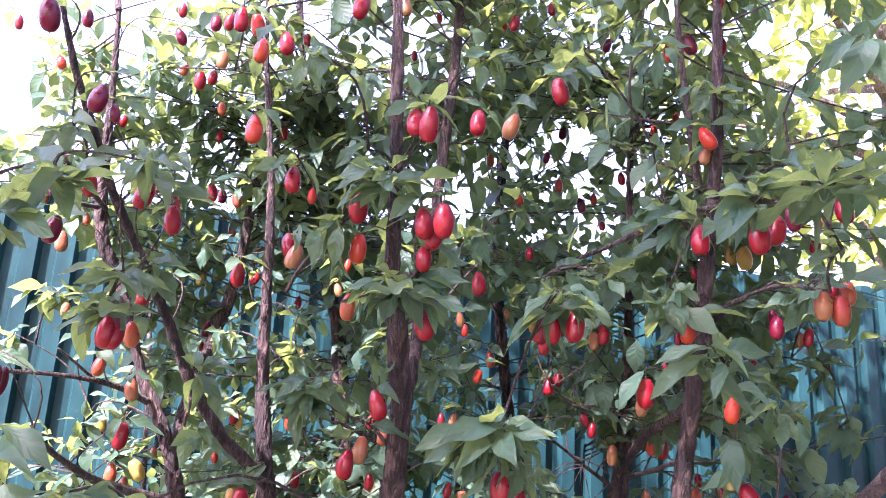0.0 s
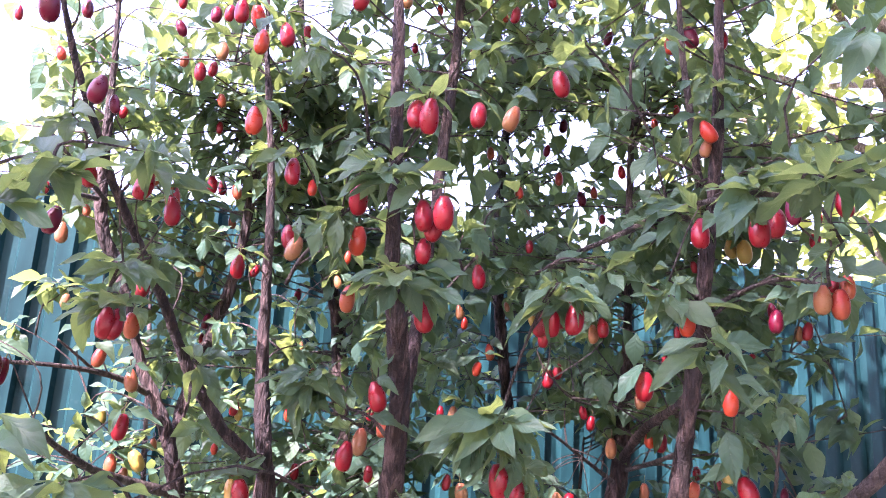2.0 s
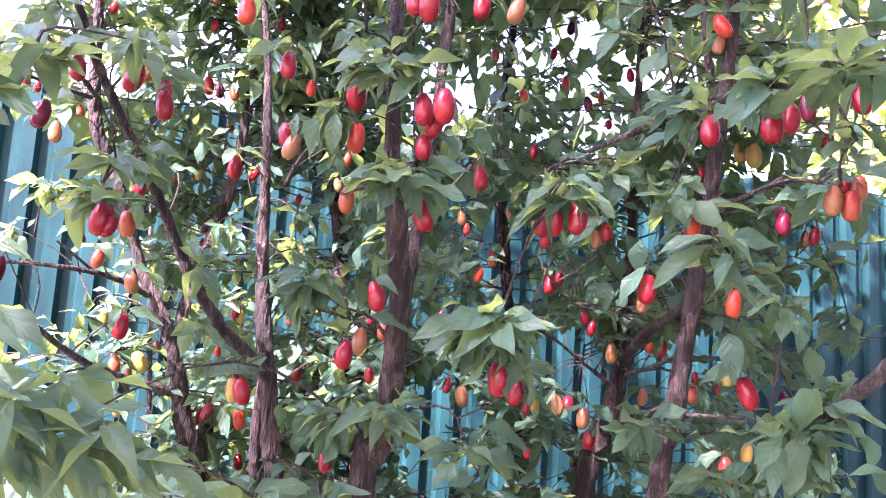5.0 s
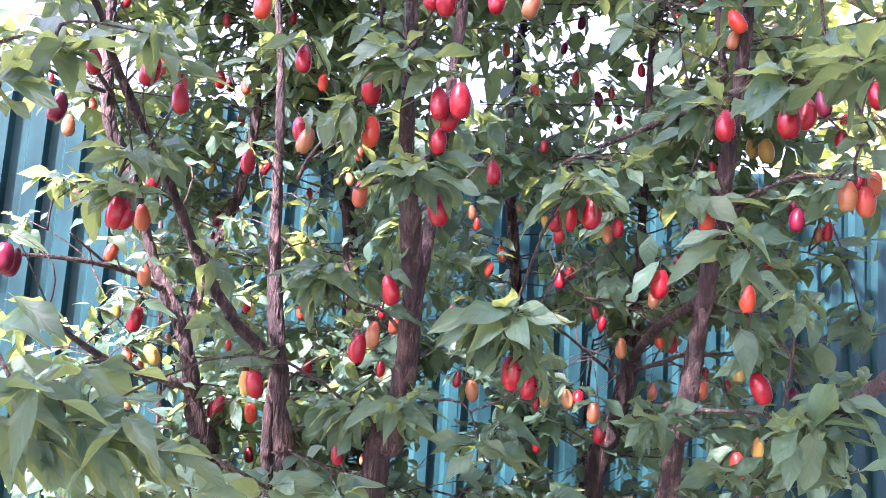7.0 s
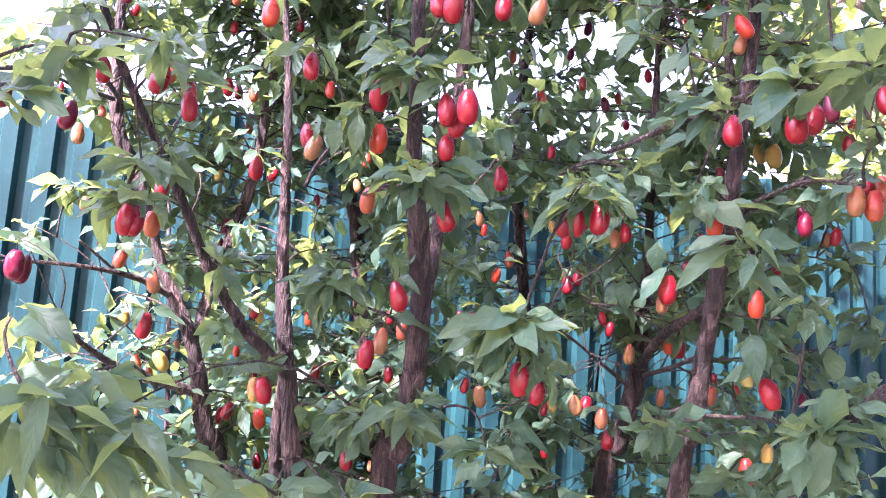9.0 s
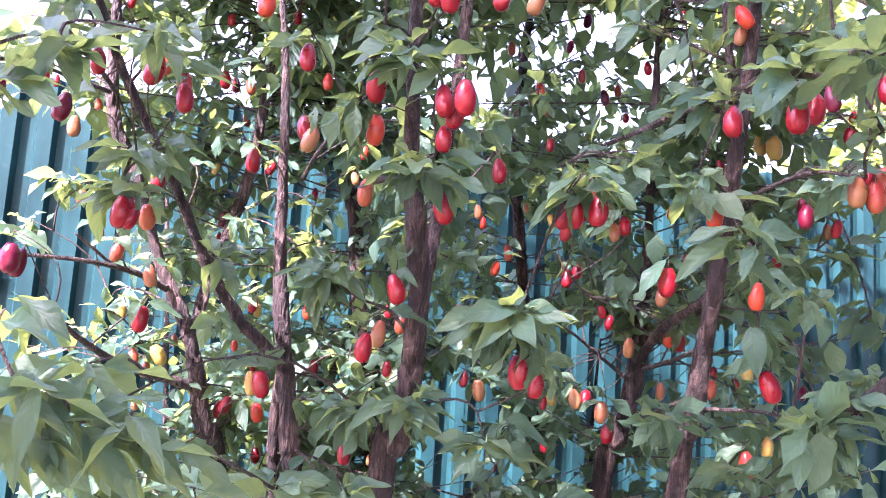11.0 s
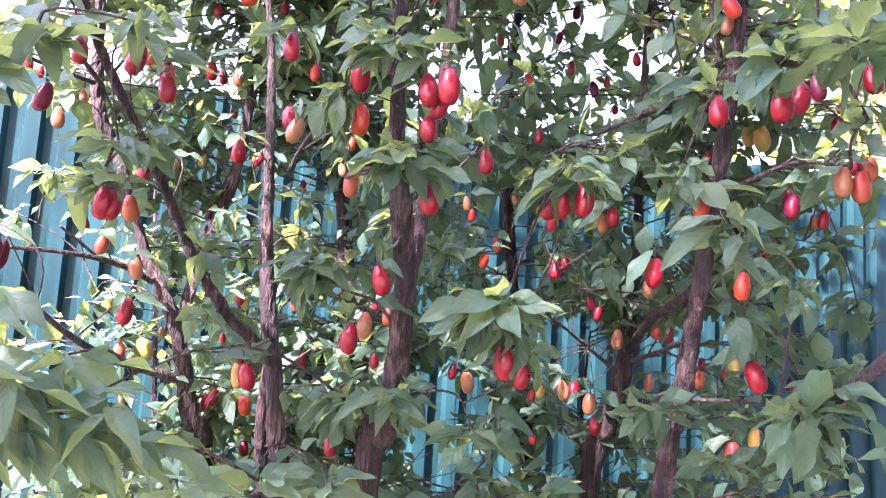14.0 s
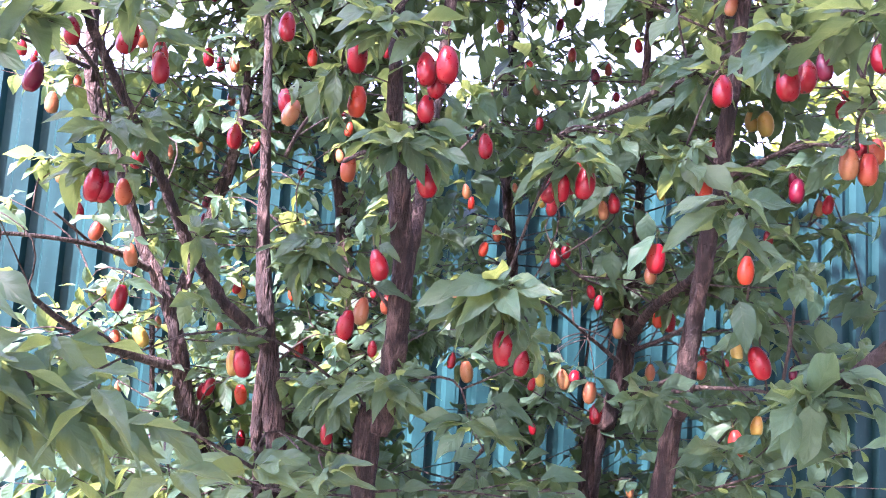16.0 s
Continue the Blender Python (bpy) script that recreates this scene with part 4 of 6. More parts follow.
spray((-0.294, 0.545, 1.683), (-0.257, 0.544, 1.697), (-0.276, 0.564, 1.689), (-0.243, 0.531, 1.681), (-0.28, 0.578, 1.685), (-0.273, 0.566, 1.708), (-0.302, 0.52, 1.685), (-0.326, 0.576, 1.713), (-0.265, 0.517, 1.682), (-0.302, 0.586, 1.699), (-0.3, 0.567, 1.702), (-0.256, 0.519, 1.666), (-0.299, 0.583, 1.682), (-0.289, 0.57, 1.697), (-0.309, 0.562, 1.673), (-0.295, 0.551, 1.675), (-0.295, 0.512, 1.661), (-0.335, 0.585, 1.697), (-0.311, 0.525, 1.676), (-0.321, 0.557, 1.673))
spray((-0.238, 0.584, 1.709), (-0.252, 0.559, 1.687), (-0.267, 0.625, 1.701), (-0.267, 0.598, 1.715), (-0.2, 0.558, 1.695), (-0.227, 0.609, 1.724), (-0.207, 0.557, 1.678), (-0.261, 0.602, 1.715), (-0.216, 0.542, 1.706), (-0.25, 0.615, 1.734), (-0.248, 0.602, 1.73), (-0.207, 0.601, 1.722), (-0.222, 0.601, 1.735), (-0.205, 0.563, 1.71), (-0.229, 0.615, 1.715), (-0.231, 0.6, 1.731), (-0.228, 0.562, 1.686), (-0.24, 0.607, 1.707))
spray((-0.286, 0.731, 1.658), (-0.337, 0.729, 1.661), (-0.322, 0.728, 1.674), (-0.313, 0.718, 1.627), (-0.316, 0.763, 1.636), (-0.26, 0.702, 1.66), (-0.295, 0.771, 1.677), (-0.289, 0.755, 1.673), (-0.257, 0.716, 1.624), (-0.268, 0.768, 1.651), (-0.299, 0.712, 1.632), (-0.307, 0.764, 1.646), (-0.318, 0.766, 1.658), (-0.24, 0.731, 1.665), (-0.287, 0.695, 1.667), (-0.297, 0.746, 1.681), (-0.3, 0.702, 1.639), (-0.307, 0.76, 1.648), (-0.278, 0.707, 1.623), (-0.291, 0.759, 1.639), (-0.286, 0.765, 1.642))
spray((-0.294, 0.657, 1.604), (-0.307, 0.62, 1.602), (-0.329, 0.688, 1.628), (-0.294, 0.622, 1.615), (-0.334, 0.7, 1.62), (-0.312, 0.682, 1.593), (-0.301, 0.672, 1.594), (-0.291, 0.649, 1.591), (-0.277, 0.638, 1.597), (-0.301, 0.692, 1.61), (-0.263, 0.632, 1.593), (-0.292, 0.678, 1.596), (-0.298, 0.627, 1.58), (-0.326, 0.691, 1.606), (-0.331, 0.646, 1.583), (-0.343, 0.691, 1.582), (-0.35, 0.687, 1.609), (-0.29, 0.675, 1.628), (-0.271, 0.648, 1.611))
spray((-0.25, 0.805, 1.565), (-0.285, 0.827, 1.54), (-0.22, 0.794, 1.541), (-0.25, 0.834, 1.547), (-0.212, 0.786, 1.58), (-0.235, 0.815, 1.588), (-0.241, 0.821, 1.586), (-0.257, 0.761, 1.578), (-0.267, 0.825, 1.59), (-0.227, 0.807, 1.522), (-0.237, 0.788, 1.535), (-0.245, 0.831, 1.547))
spray((-0.25, 0.813, 1.508), (-0.265, 0.839, 1.485), (-0.262, 0.804, 1.497), (-0.225, 0.79, 1.494), (-0.252, 0.845, 1.492), (-0.253, 0.771, 1.506), (-0.269, 0.836, 1.515), (-0.237, 0.789, 1.52), (-0.245, 0.825, 1.517), (-0.215, 0.794, 1.485))
spray((0.181, 0.685, 1.786), (0.164, 0.679, 1.741), (0.195, 0.718, 1.772), (0.179, 0.641, 1.767), (0.176, 0.707, 1.809), (0.17, 0.692, 1.793), (0.208, 0.707, 1.773), (0.203, 0.694, 1.785))
spray((0.208, 0.694, 1.723), (0.176, 0.649, 1.706), (0.206, 0.731, 1.728), (0.179, 0.675, 1.697), (0.21, 0.722, 1.714), (0.211, 0.684, 1.68), (0.2, 0.693, 1.677), (0.215, 0.71, 1.697), (0.169, 0.678, 1.728), (0.187, 0.707, 1.725), (0.162, 0.681, 1.711), (0.185, 0.7, 1.733), (0.177, 0.716, 1.735), (0.235, 0.713, 1.735), (0.232, 0.711, 1.723))
spray((0.052, 0.834, 1.416), (0.024, 0.848, 1.38), (0.045, 0.854, 1.377), (0.021, 0.838, 1.401), (0.084, 0.841, 1.371), (0.061, 0.853, 1.378), (0.059, 0.859, 1.369), (0.068, 0.842, 1.36), (0.102, 0.83, 1.419), (0.041, 0.841, 1.363), (0.032, 0.856, 1.382), (0.099, 0.839, 1.383), (0.071, 0.869, 1.38), (0.027, 0.804, 1.406), (0.036, 0.878, 1.414), (0.07, 0.804, 1.404), (0.065, 0.868, 1.397), (0.052, 0.806, 1.389), (0.066, 0.872, 1.39))
spray((0.18, 0.732, 1.446), (0.141, 0.706, 1.437), (0.163, 0.756, 1.426), (0.167, 0.766, 1.448), (0.23, 0.734, 1.438), (0.228, 0.745, 1.46), (0.21, 0.74, 1.396), (0.224, 0.745, 1.425), (0.17, 0.721, 1.411), (0.174, 0.763, 1.415), (0.192, 0.767, 1.412), (0.148, 0.718, 1.42), (0.176, 0.761, 1.422), (0.179, 0.772, 1.42), (0.175, 0.683, 1.47), (0.193, 0.774, 1.462), (0.227, 0.733, 1.45), (0.162, 0.712, 1.463), (0.17, 0.754, 1.451), (0.194, 0.72, 1.423), (0.193, 0.751, 1.42))
spray((0.256, 0.761, 1.393), (0.203, 0.762, 1.381), (0.259, 0.785, 1.376), (0.3, 0.762, 1.401), (0.266, 0.73, 1.386), (0.281, 0.789, 1.387), (0.216, 0.721, 1.413), (0.245, 0.809, 1.394), (0.247, 0.803, 1.394), (0.244, 0.718, 1.424), (0.285, 0.746, 1.419))
spray((0.264, 0.639, 1.546), (0.224, 0.605, 1.538), (0.257, 0.677, 1.557), (0.255, 0.614, 1.515), (0.276, 0.686, 1.524), (0.305, 0.661, 1.55), (0.291, 0.643, 1.555), (0.283, 0.632, 1.555), (0.26, 0.657, 1.555), (0.258, 0.64, 1.556), (0.276, 0.625, 1.524), (0.281, 0.663, 1.527), (0.298, 0.631, 1.536), (0.301, 0.664, 1.557))
spray((0.238, 0.662, 1.523), (0.225, 0.657, 1.483), (0.247, 0.646, 1.496), (0.256, 0.701, 1.504), (0.225, 0.682, 1.503), (0.221, 0.68, 1.514), (0.231, 0.634, 1.488), (0.271, 0.705, 1.497), (0.256, 0.65, 1.505), (0.263, 0.697, 1.501), (0.262, 0.646, 1.513), (0.271, 0.672, 1.529))
spray((0.323, 0.706, 1.66), (0.28, 0.687, 1.645), (0.3, 0.685, 1.671), (0.313, 0.715, 1.669), (0.322, 0.662, 1.667), (0.35, 0.74, 1.686), (0.286, 0.681, 1.669), (0.315, 0.727, 1.686), (0.356, 0.697, 1.691), (0.344, 0.712, 1.691), (0.344, 0.699, 1.629), (0.306, 0.706, 1.62), (0.311, 0.718, 1.641))
spray((0.308, 0.603, 1.672), (0.27, 0.57, 1.675), (0.269, 0.576, 1.655), (0.314, 0.644, 1.673), (0.293, 0.57, 1.636), (0.315, 0.625, 1.661), (0.283, 0.583, 1.687), (0.3, 0.622, 1.685))
spray((0.149, 0.74, 1.673), (0.176, 0.72, 1.689), (0.175, 0.753, 1.702), (0.133, 0.723, 1.655), (0.136, 0.758, 1.673), (0.16, 0.705, 1.648), (0.117, 0.712, 1.669), (0.136, 0.769, 1.692), (0.177, 0.722, 1.671), (0.178, 0.773, 1.675), (0.15, 0.705, 1.678), (0.158, 0.783, 1.7), (0.155, 0.758, 1.689))
spray((-0.414, 1.257, 1.919), (-0.459, 1.264, 1.936), (-0.45, 1.266, 1.916), (-0.441, 1.266, 1.938), (-0.427, 1.262, 1.878), (-0.442, 1.273, 1.895), (-0.374, 1.241, 1.883), (-0.385, 1.287, 1.911), (-0.369, 1.233, 1.938), (-0.401, 1.28, 1.964), (-0.407, 1.292, 1.963), (-0.408, 1.225, 1.957), (-0.433, 1.27, 1.956), (-0.457, 1.248, 1.897), (-0.458, 1.275, 1.928))
spray((-0.361, 1.26, 1.904), (-0.389, 1.248, 1.931), (-0.401, 1.285, 1.928), (-0.381, 1.271, 1.865), (-0.361, 1.275, 1.872), (-0.388, 1.265, 1.886), (-0.324, 1.264, 1.882), (-0.331, 1.239, 1.931), (-0.343, 1.292, 1.931), (-0.354, 1.281, 1.948), (-0.354, 1.268, 1.849), (-0.334, 1.274, 1.868))
spray((-0.397, 1.167, 1.842), (-0.413, 1.135, 1.808), (-0.357, 1.143, 1.807), (-0.397, 1.211, 1.826), (-0.397, 1.138, 1.862), (-0.405, 1.191, 1.873), (-0.407, 1.193, 1.878), (-0.347, 1.146, 1.846), (-0.371, 1.182, 1.865))
spray((0.395, 0.836, 1.609), (0.351, 0.804, 1.617), (0.382, 0.854, 1.61), (0.379, 0.866, 1.618), (0.387, 0.861, 1.585), (0.426, 0.857, 1.598), (0.406, 0.841, 1.592), (0.419, 0.816, 1.618), (0.429, 0.858, 1.629), (0.4, 0.826, 1.573), (0.399, 0.865, 1.581), (0.374, 0.812, 1.63), (0.412, 0.87, 1.639), (0.397, 0.871, 1.633), (0.353, 0.831, 1.601))
spray((0.443, 0.885, 1.556), (0.397, 0.855, 1.557), (0.445, 0.925, 1.569), (0.408, 0.856, 1.527), (0.431, 0.908, 1.542), (0.449, 0.868, 1.54), (0.467, 0.919, 1.544), (0.466, 0.9, 1.58), (0.423, 0.856, 1.517), (0.478, 0.928, 1.533), (0.444, 0.918, 1.539), (0.401, 0.873, 1.537), (0.423, 0.9, 1.531), (0.449, 0.869, 1.509), (0.49, 0.927, 1.533), (0.446, 0.903, 1.518))
spray((0.341, 0.817, 1.592), (0.303, 0.784, 1.605), (0.346, 0.849, 1.614), (0.339, 0.836, 1.568), (0.347, 0.834, 1.575), (0.372, 0.843, 1.591), (0.361, 0.828, 1.586), (0.356, 0.814, 1.594), (0.34, 0.793, 1.623), (0.304, 0.774, 1.58), (0.345, 0.868, 1.6), (0.335, 0.842, 1.597), (0.356, 0.798, 1.606), (0.382, 0.853, 1.602), (0.356, 0.824, 1.609))
spray((0.377, 0.93, 1.508), (0.356, 0.948, 1.518), (0.363, 0.945, 1.506), (0.361, 0.944, 1.506), (0.357, 0.908, 1.48), (0.365, 0.947, 1.494), (0.393, 0.916, 1.488), (0.392, 0.904, 1.52), (0.375, 0.9, 1.535), (0.417, 0.922, 1.506), (0.422, 0.958, 1.516))
spray((0.293, 0.873, 1.467), (0.284, 0.892, 1.492), (0.299, 0.834, 1.479), (0.325, 0.909, 1.468), (0.317, 0.896, 1.447), (0.294, 0.869, 1.449), (0.298, 0.877, 1.452), (0.273, 0.843, 1.443), (0.305, 0.836, 1.46))
spray((0.429, 0.909, 1.383), (0.389, 0.878, 1.395), (0.398, 0.875, 1.37), (0.431, 0.948, 1.371), (0.428, 0.936, 1.37), (0.439, 0.887, 1.372), (0.456, 0.927, 1.378), (0.453, 0.942, 1.363), (0.464, 0.924, 1.399), (0.458, 0.921, 1.382), (0.449, 0.913, 1.405), (0.407, 0.863, 1.413), (0.454, 0.944, 1.401))
spray((-0.182, 0.952, 1.607), (-0.199, 0.918, 1.613), (-0.209, 0.99, 1.608), (-0.155, 0.929, 1.612), (-0.175, 0.985, 1.625), (-0.162, 0.918, 1.581), (-0.184, 0.989, 1.59), (-0.185, 0.994, 1.596), (-0.196, 0.975, 1.579), (-0.149, 0.938, 1.59), (-0.177, 0.917, 1.626))
spray((-0.265, 0.947, 1.629), (-0.277, 0.905, 1.633), (-0.29, 0.972, 1.631), (-0.237, 0.903, 1.629), (-0.26, 0.974, 1.631), (-0.262, 0.923, 1.596), (-0.241, 0.928, 1.61), (-0.269, 0.907, 1.605), (-0.295, 0.982, 1.626), (-0.281, 0.993, 1.619))
spray((-0.126, 0.922, 1.476), (-0.151, 0.935, 1.485), (-0.139, 0.916, 1.489), (-0.146, 0.942, 1.477), (-0.106, 0.941, 1.477), (-0.115, 0.932, 1.484), (-0.116, 0.948, 1.448), (-0.13, 0.888, 1.454), (-0.148, 0.969, 1.458), (-0.148, 0.965, 1.463), (-0.107, 0.885, 1.498), (-0.114, 0.964, 1.489))
spray((-0.259, 0.977, 1.413), (-0.283, 0.998, 1.422), (-0.274, 0.981, 1.414), (-0.245, 0.997, 1.401), (-0.256, 1, 1.398), (-0.242, 0.946, 1.382), (-0.245, 1, 1.393), (-0.27, 1.005, 1.383), (-0.279, 0.997, 1.387), (-0.267, 1.001, 1.391), (-0.231, 0.956, 1.427))
spray((-0.153, 0.987, 1.366), (-0.163, 0.95, 1.353), (-0.166, 1.033, 1.343), (-0.133, 1.006, 1.371), (-0.136, 0.964, 1.341), (-0.139, 1.014, 1.347), (-0.141, 1.004, 1.348), (-0.162, 0.963, 1.379), (-0.12, 0.966, 1.348))
spray((-0.015, 0.809, 1.58), (0.014, 0.789, 1.565), (0.01, 0.84, 1.583), (-0.033, 0.777, 1.561), (-0.021, 0.835, 1.566), (-0.002, 0.78, 1.592), (0.002, 0.832, 1.588), (-0.018, 0.779, 1.553), (-0.013, 0.835, 1.567), (-0.024, 0.832, 1.566), (0.008, 0.768, 1.581), (-0.002, 0.842, 1.594), (-0.039, 0.773, 1.584), (-0.03, 0.847, 1.6))
spray((0.01, 0.772, 1.707), (0.038, 0.742, 1.691), (-0.003, 0.754, 1.677), (0.032, 0.793, 1.689), (0.018, 0.739, 1.717), (0.011, 0.793, 1.728), (0.024, 0.794, 1.729), (-0.013, 0.754, 1.701), (-0.001, 0.741, 1.722), (-0.001, 0.803, 1.731), (-0.001, 0.79, 1.726), (0.036, 0.732, 1.707), (0.025, 0.813, 1.74), (0.027, 0.792, 1.727))
spray((-0.451, 1.009, 1.511), (-0.476, 0.988, 1.518), (-0.414, 0.991, 1.525), (-0.444, 1.047, 1.514), (-0.481, 1.027, 1.485), (-0.466, 1.022, 1.485), (-0.466, 1.02, 1.488), (-0.41, 0.985, 1.489), (-0.435, 1.047, 1.502), (-0.435, 0.971, 1.54))
spray((-0.406, 1.036, 1.472), (-0.446, 1.044, 1.482), (-0.432, 1.04, 1.468), (-0.43, 1.028, 1.491), (-0.367, 1.01, 1.492), (-0.395, 1.047, 1.494), (-0.419, 1.022, 1.44), (-0.372, 1.021, 1.446), (-0.415, 1.048, 1.509), (-0.43, 1.048, 1.495), (-0.388, 1.026, 1.5))
spray((-0.372, 1.051, 1.586), (-0.411, 1.063, 1.599), (-0.398, 1.067, 1.606), (-0.393, 1.054, 1.601), (-0.337, 1.027, 1.605), (-0.377, 1.085, 1.612), (-0.359, 1.075, 1.593), (-0.379, 1.027, 1.551), (-0.381, 1.085, 1.561), (-0.382, 1.087, 1.563), (-0.334, 1.04, 1.562), (-0.366, 1.085, 1.56))
spray((-0.444, 1, 1.434), (-0.485, 1.017, 1.443), (-0.461, 0.996, 1.445), (-0.468, 1.007, 1.451), (-0.404, 0.972, 1.449), (-0.434, 1.037, 1.433), (-0.469, 1.021, 1.407), (-0.404, 0.976, 1.411))
spray((-0.302, 1.058, 1.554), (-0.332, 1.044, 1.564), (-0.266, 1.036, 1.567), (-0.291, 1.094, 1.556), (-0.294, 1.091, 1.573), (-0.31, 1.03, 1.519), (-0.328, 1.08, 1.54), (-0.312, 1.077, 1.53), (-0.266, 1.041, 1.529))
spray((-0.204, 1.045, 1.665), (-0.23, 1.014, 1.67), (-0.223, 1.058, 1.684), (-0.175, 1.064, 1.68), (-0.181, 1.046, 1.664), (-0.19, 1.054, 1.687), (-0.23, 1.06, 1.633), (-0.207, 1.056, 1.638), (-0.174, 1.038, 1.633), (-0.201, 1.065, 1.64), (-0.183, 1.078, 1.659))
spray((-0.286, 1.077, 1.42), (-0.323, 1.088, 1.424), (-0.308, 1.073, 1.431), (-0.249, 1.051, 1.43), (-0.272, 1.091, 1.43), (-0.308, 1.096, 1.385), (-0.255, 1.067, 1.394), (-0.264, 1.099, 1.413), (-0.281, 1.117, 1.386))
spray((-0.551, 0.992, 1.619), (-0.566, 0.961, 1.625), (-0.593, 1.032, 1.644), (-0.53, 1.006, 1.635), (-0.536, 0.992, 1.635), (-0.559, 0.979, 1.591), (-0.571, 1.017, 1.599), (-0.517, 0.981, 1.588), (-0.562, 1.025, 1.597))
spray((-0.504, 0.986, 1.672), (-0.546, 1.001, 1.686), (-0.525, 0.977, 1.669), (-0.536, 0.989, 1.672), (-0.483, 1.001, 1.69), (-0.488, 0.996, 1.671), (-0.532, 1.008, 1.649), (-0.509, 0.986, 1.654), (-0.486, 1.007, 1.649), (-0.504, 1.007, 1.648))
spray((-0.33, 1.028, 1.761), (-0.37, 1.043, 1.777), (-0.352, 1.035, 1.776), (-0.304, 1.044, 1.781), (-0.34, 1.011, 1.723), (-0.341, 1.053, 1.735), (-0.368, 1.063, 1.754), (-0.303, 1.036, 1.732))
spray((-0.161, 1.073, 1.473), (-0.182, 1.037, 1.484), (-0.13, 1.085, 1.475), (-0.145, 1.094, 1.48), (-0.181, 1.089, 1.439), (-0.189, 1.086, 1.456), (-0.137, 1.058, 1.443))
spray((0.066, 0.787, 1.756), (0.098, 0.808, 1.755), (0.08, 0.791, 1.742), (0.089, 0.795, 1.767), (0.053, 0.809, 1.742), (0.062, 0.801, 1.74), (0.085, 0.777, 1.729), (0.08, 0.826, 1.742), (0.089, 0.8, 1.754), (0.035, 0.764, 1.747), (0.076, 0.753, 1.765), (0.051, 0.745, 1.766))
spray((-0.126, 0.579, 1.81), (-0.129, 0.566, 1.771), (-0.147, 0.612, 1.801), (-0.102, 0.549, 1.787), (-0.118, 0.611, 1.83), (-0.12, 0.618, 1.834), (-0.133, 0.539, 1.784), (-0.111, 0.565, 1.778), (-0.12, 0.54, 1.801), (-0.101, 0.558, 1.804), (-0.116, 0.604, 1.836))
spray((0.09, 0.63, 1.866), (0.102, 0.601, 1.864), (0.087, 0.653, 1.854), (0.069, 0.594, 1.853), (0.081, 0.649, 1.889), (0.094, 0.601, 1.831), (0.108, 0.671, 1.882))
spray((0.091, 0.6, 1.822), (0.11, 0.574, 1.814), (0.116, 0.626, 1.83), (0.115, 0.622, 1.831), (0.067, 0.567, 1.8), (0.079, 0.643, 1.848), (0.107, 0.574, 1.792), (0.117, 0.638, 1.84), (0.112, 0.62, 1.826), (0.093, 0.565, 1.825), (0.106, 0.62, 1.85), (0.119, 0.576, 1.802))
spray((0.183, 0.677, 1.886), (0.158, 0.689, 1.902), (0.205, 0.659, 1.862), (0.211, 0.708, 1.901), (0.161, 0.665, 1.853), (0.179, 0.702, 1.872), (0.206, 0.691, 1.91), (0.207, 0.689, 1.895), (0.177, 0.672, 1.847), (0.226, 0.694, 1.902), (0.216, 0.691, 1.883), (0.143, 0.664, 1.866), (0.165, 0.705, 1.877))
spray((0.239, 0.688, 1.847), (0.218, 0.711, 1.841), (0.23, 0.703, 1.834), (0.215, 0.69, 1.843), (0.26, 0.673, 1.826), (0.271, 0.724, 1.844), (0.26, 0.71, 1.834), (0.25, 0.665, 1.851), (0.261, 0.702, 1.862), (0.261, 0.704, 1.863), (0.217, 0.679, 1.817), (0.227, 0.722, 1.847), (0.268, 0.668, 1.838), (0.278, 0.705, 1.866), (0.272, 0.723, 1.855), (0.197, 0.669, 1.84), (0.225, 0.703, 1.871))
spray((0.305, 0.54, 1.825), (0.267, 0.518, 1.799), (0.307, 0.523, 1.788), (0.329, 0.574, 1.818), (0.319, 0.561, 1.815), (0.295, 0.553, 1.841), (0.329, 0.554, 1.851), (0.287, 0.524, 1.791), (0.308, 0.57, 1.827), (0.304, 0.565, 1.824))
spray((-0.101, 0.73, 1.869), (-0.116, 0.71, 1.832), (-0.128, 0.751, 1.868), (-0.125, 0.766, 1.878), (-0.075, 0.717, 1.853), (-0.094, 0.762, 1.871), (-0.088, 0.744, 1.861), (-0.107, 0.688, 1.867), (-0.109, 0.751, 1.897), (-0.087, 0.712, 1.829), (-0.133, 0.745, 1.864), (-0.074, 0.739, 1.891))
spray((0.031, 0.771, 1.916), (0.06, 0.793, 1.906), (0.048, 0.773, 1.895), (0.012, 0.79, 1.902), (0.013, 0.781, 1.916), (0.044, 0.736, 1.921), (0.035, 0.788, 1.949), (0.022, 0.766, 1.874), (0.04, 0.785, 1.893), (0.067, 0.754, 1.915), (0.058, 0.786, 1.941), (0, 0.757, 1.907), (0.006, 0.799, 1.922), (0.007, 0.784, 1.939))
spray((-0.328, 0.774, 1.886), (-0.345, 0.761, 1.857), (-0.361, 0.792, 1.884), (-0.294, 0.761, 1.864), (-0.319, 0.805, 1.899), (-0.334, 0.78, 1.843), (-0.308, 0.742, 1.904), (-0.319, 0.792, 1.915), (-0.322, 0.801, 1.923), (-0.29, 0.752, 1.894), (-0.353, 0.755, 1.892), (-0.348, 0.779, 1.915))
spray((-0.343, 0.65, 1.766), (-0.352, 0.612, 1.757), (-0.394, 0.693, 1.776), (-0.381, 0.675, 1.771), (-0.309, 0.638, 1.753), (-0.34, 0.683, 1.782), (-0.339, 0.625, 1.737), (-0.371, 0.636, 1.745), (-0.371, 0.67, 1.758), (-0.314, 0.605, 1.765), (-0.365, 0.687, 1.795), (-0.361, 0.629, 1.783), (-0.378, 0.658, 1.785))

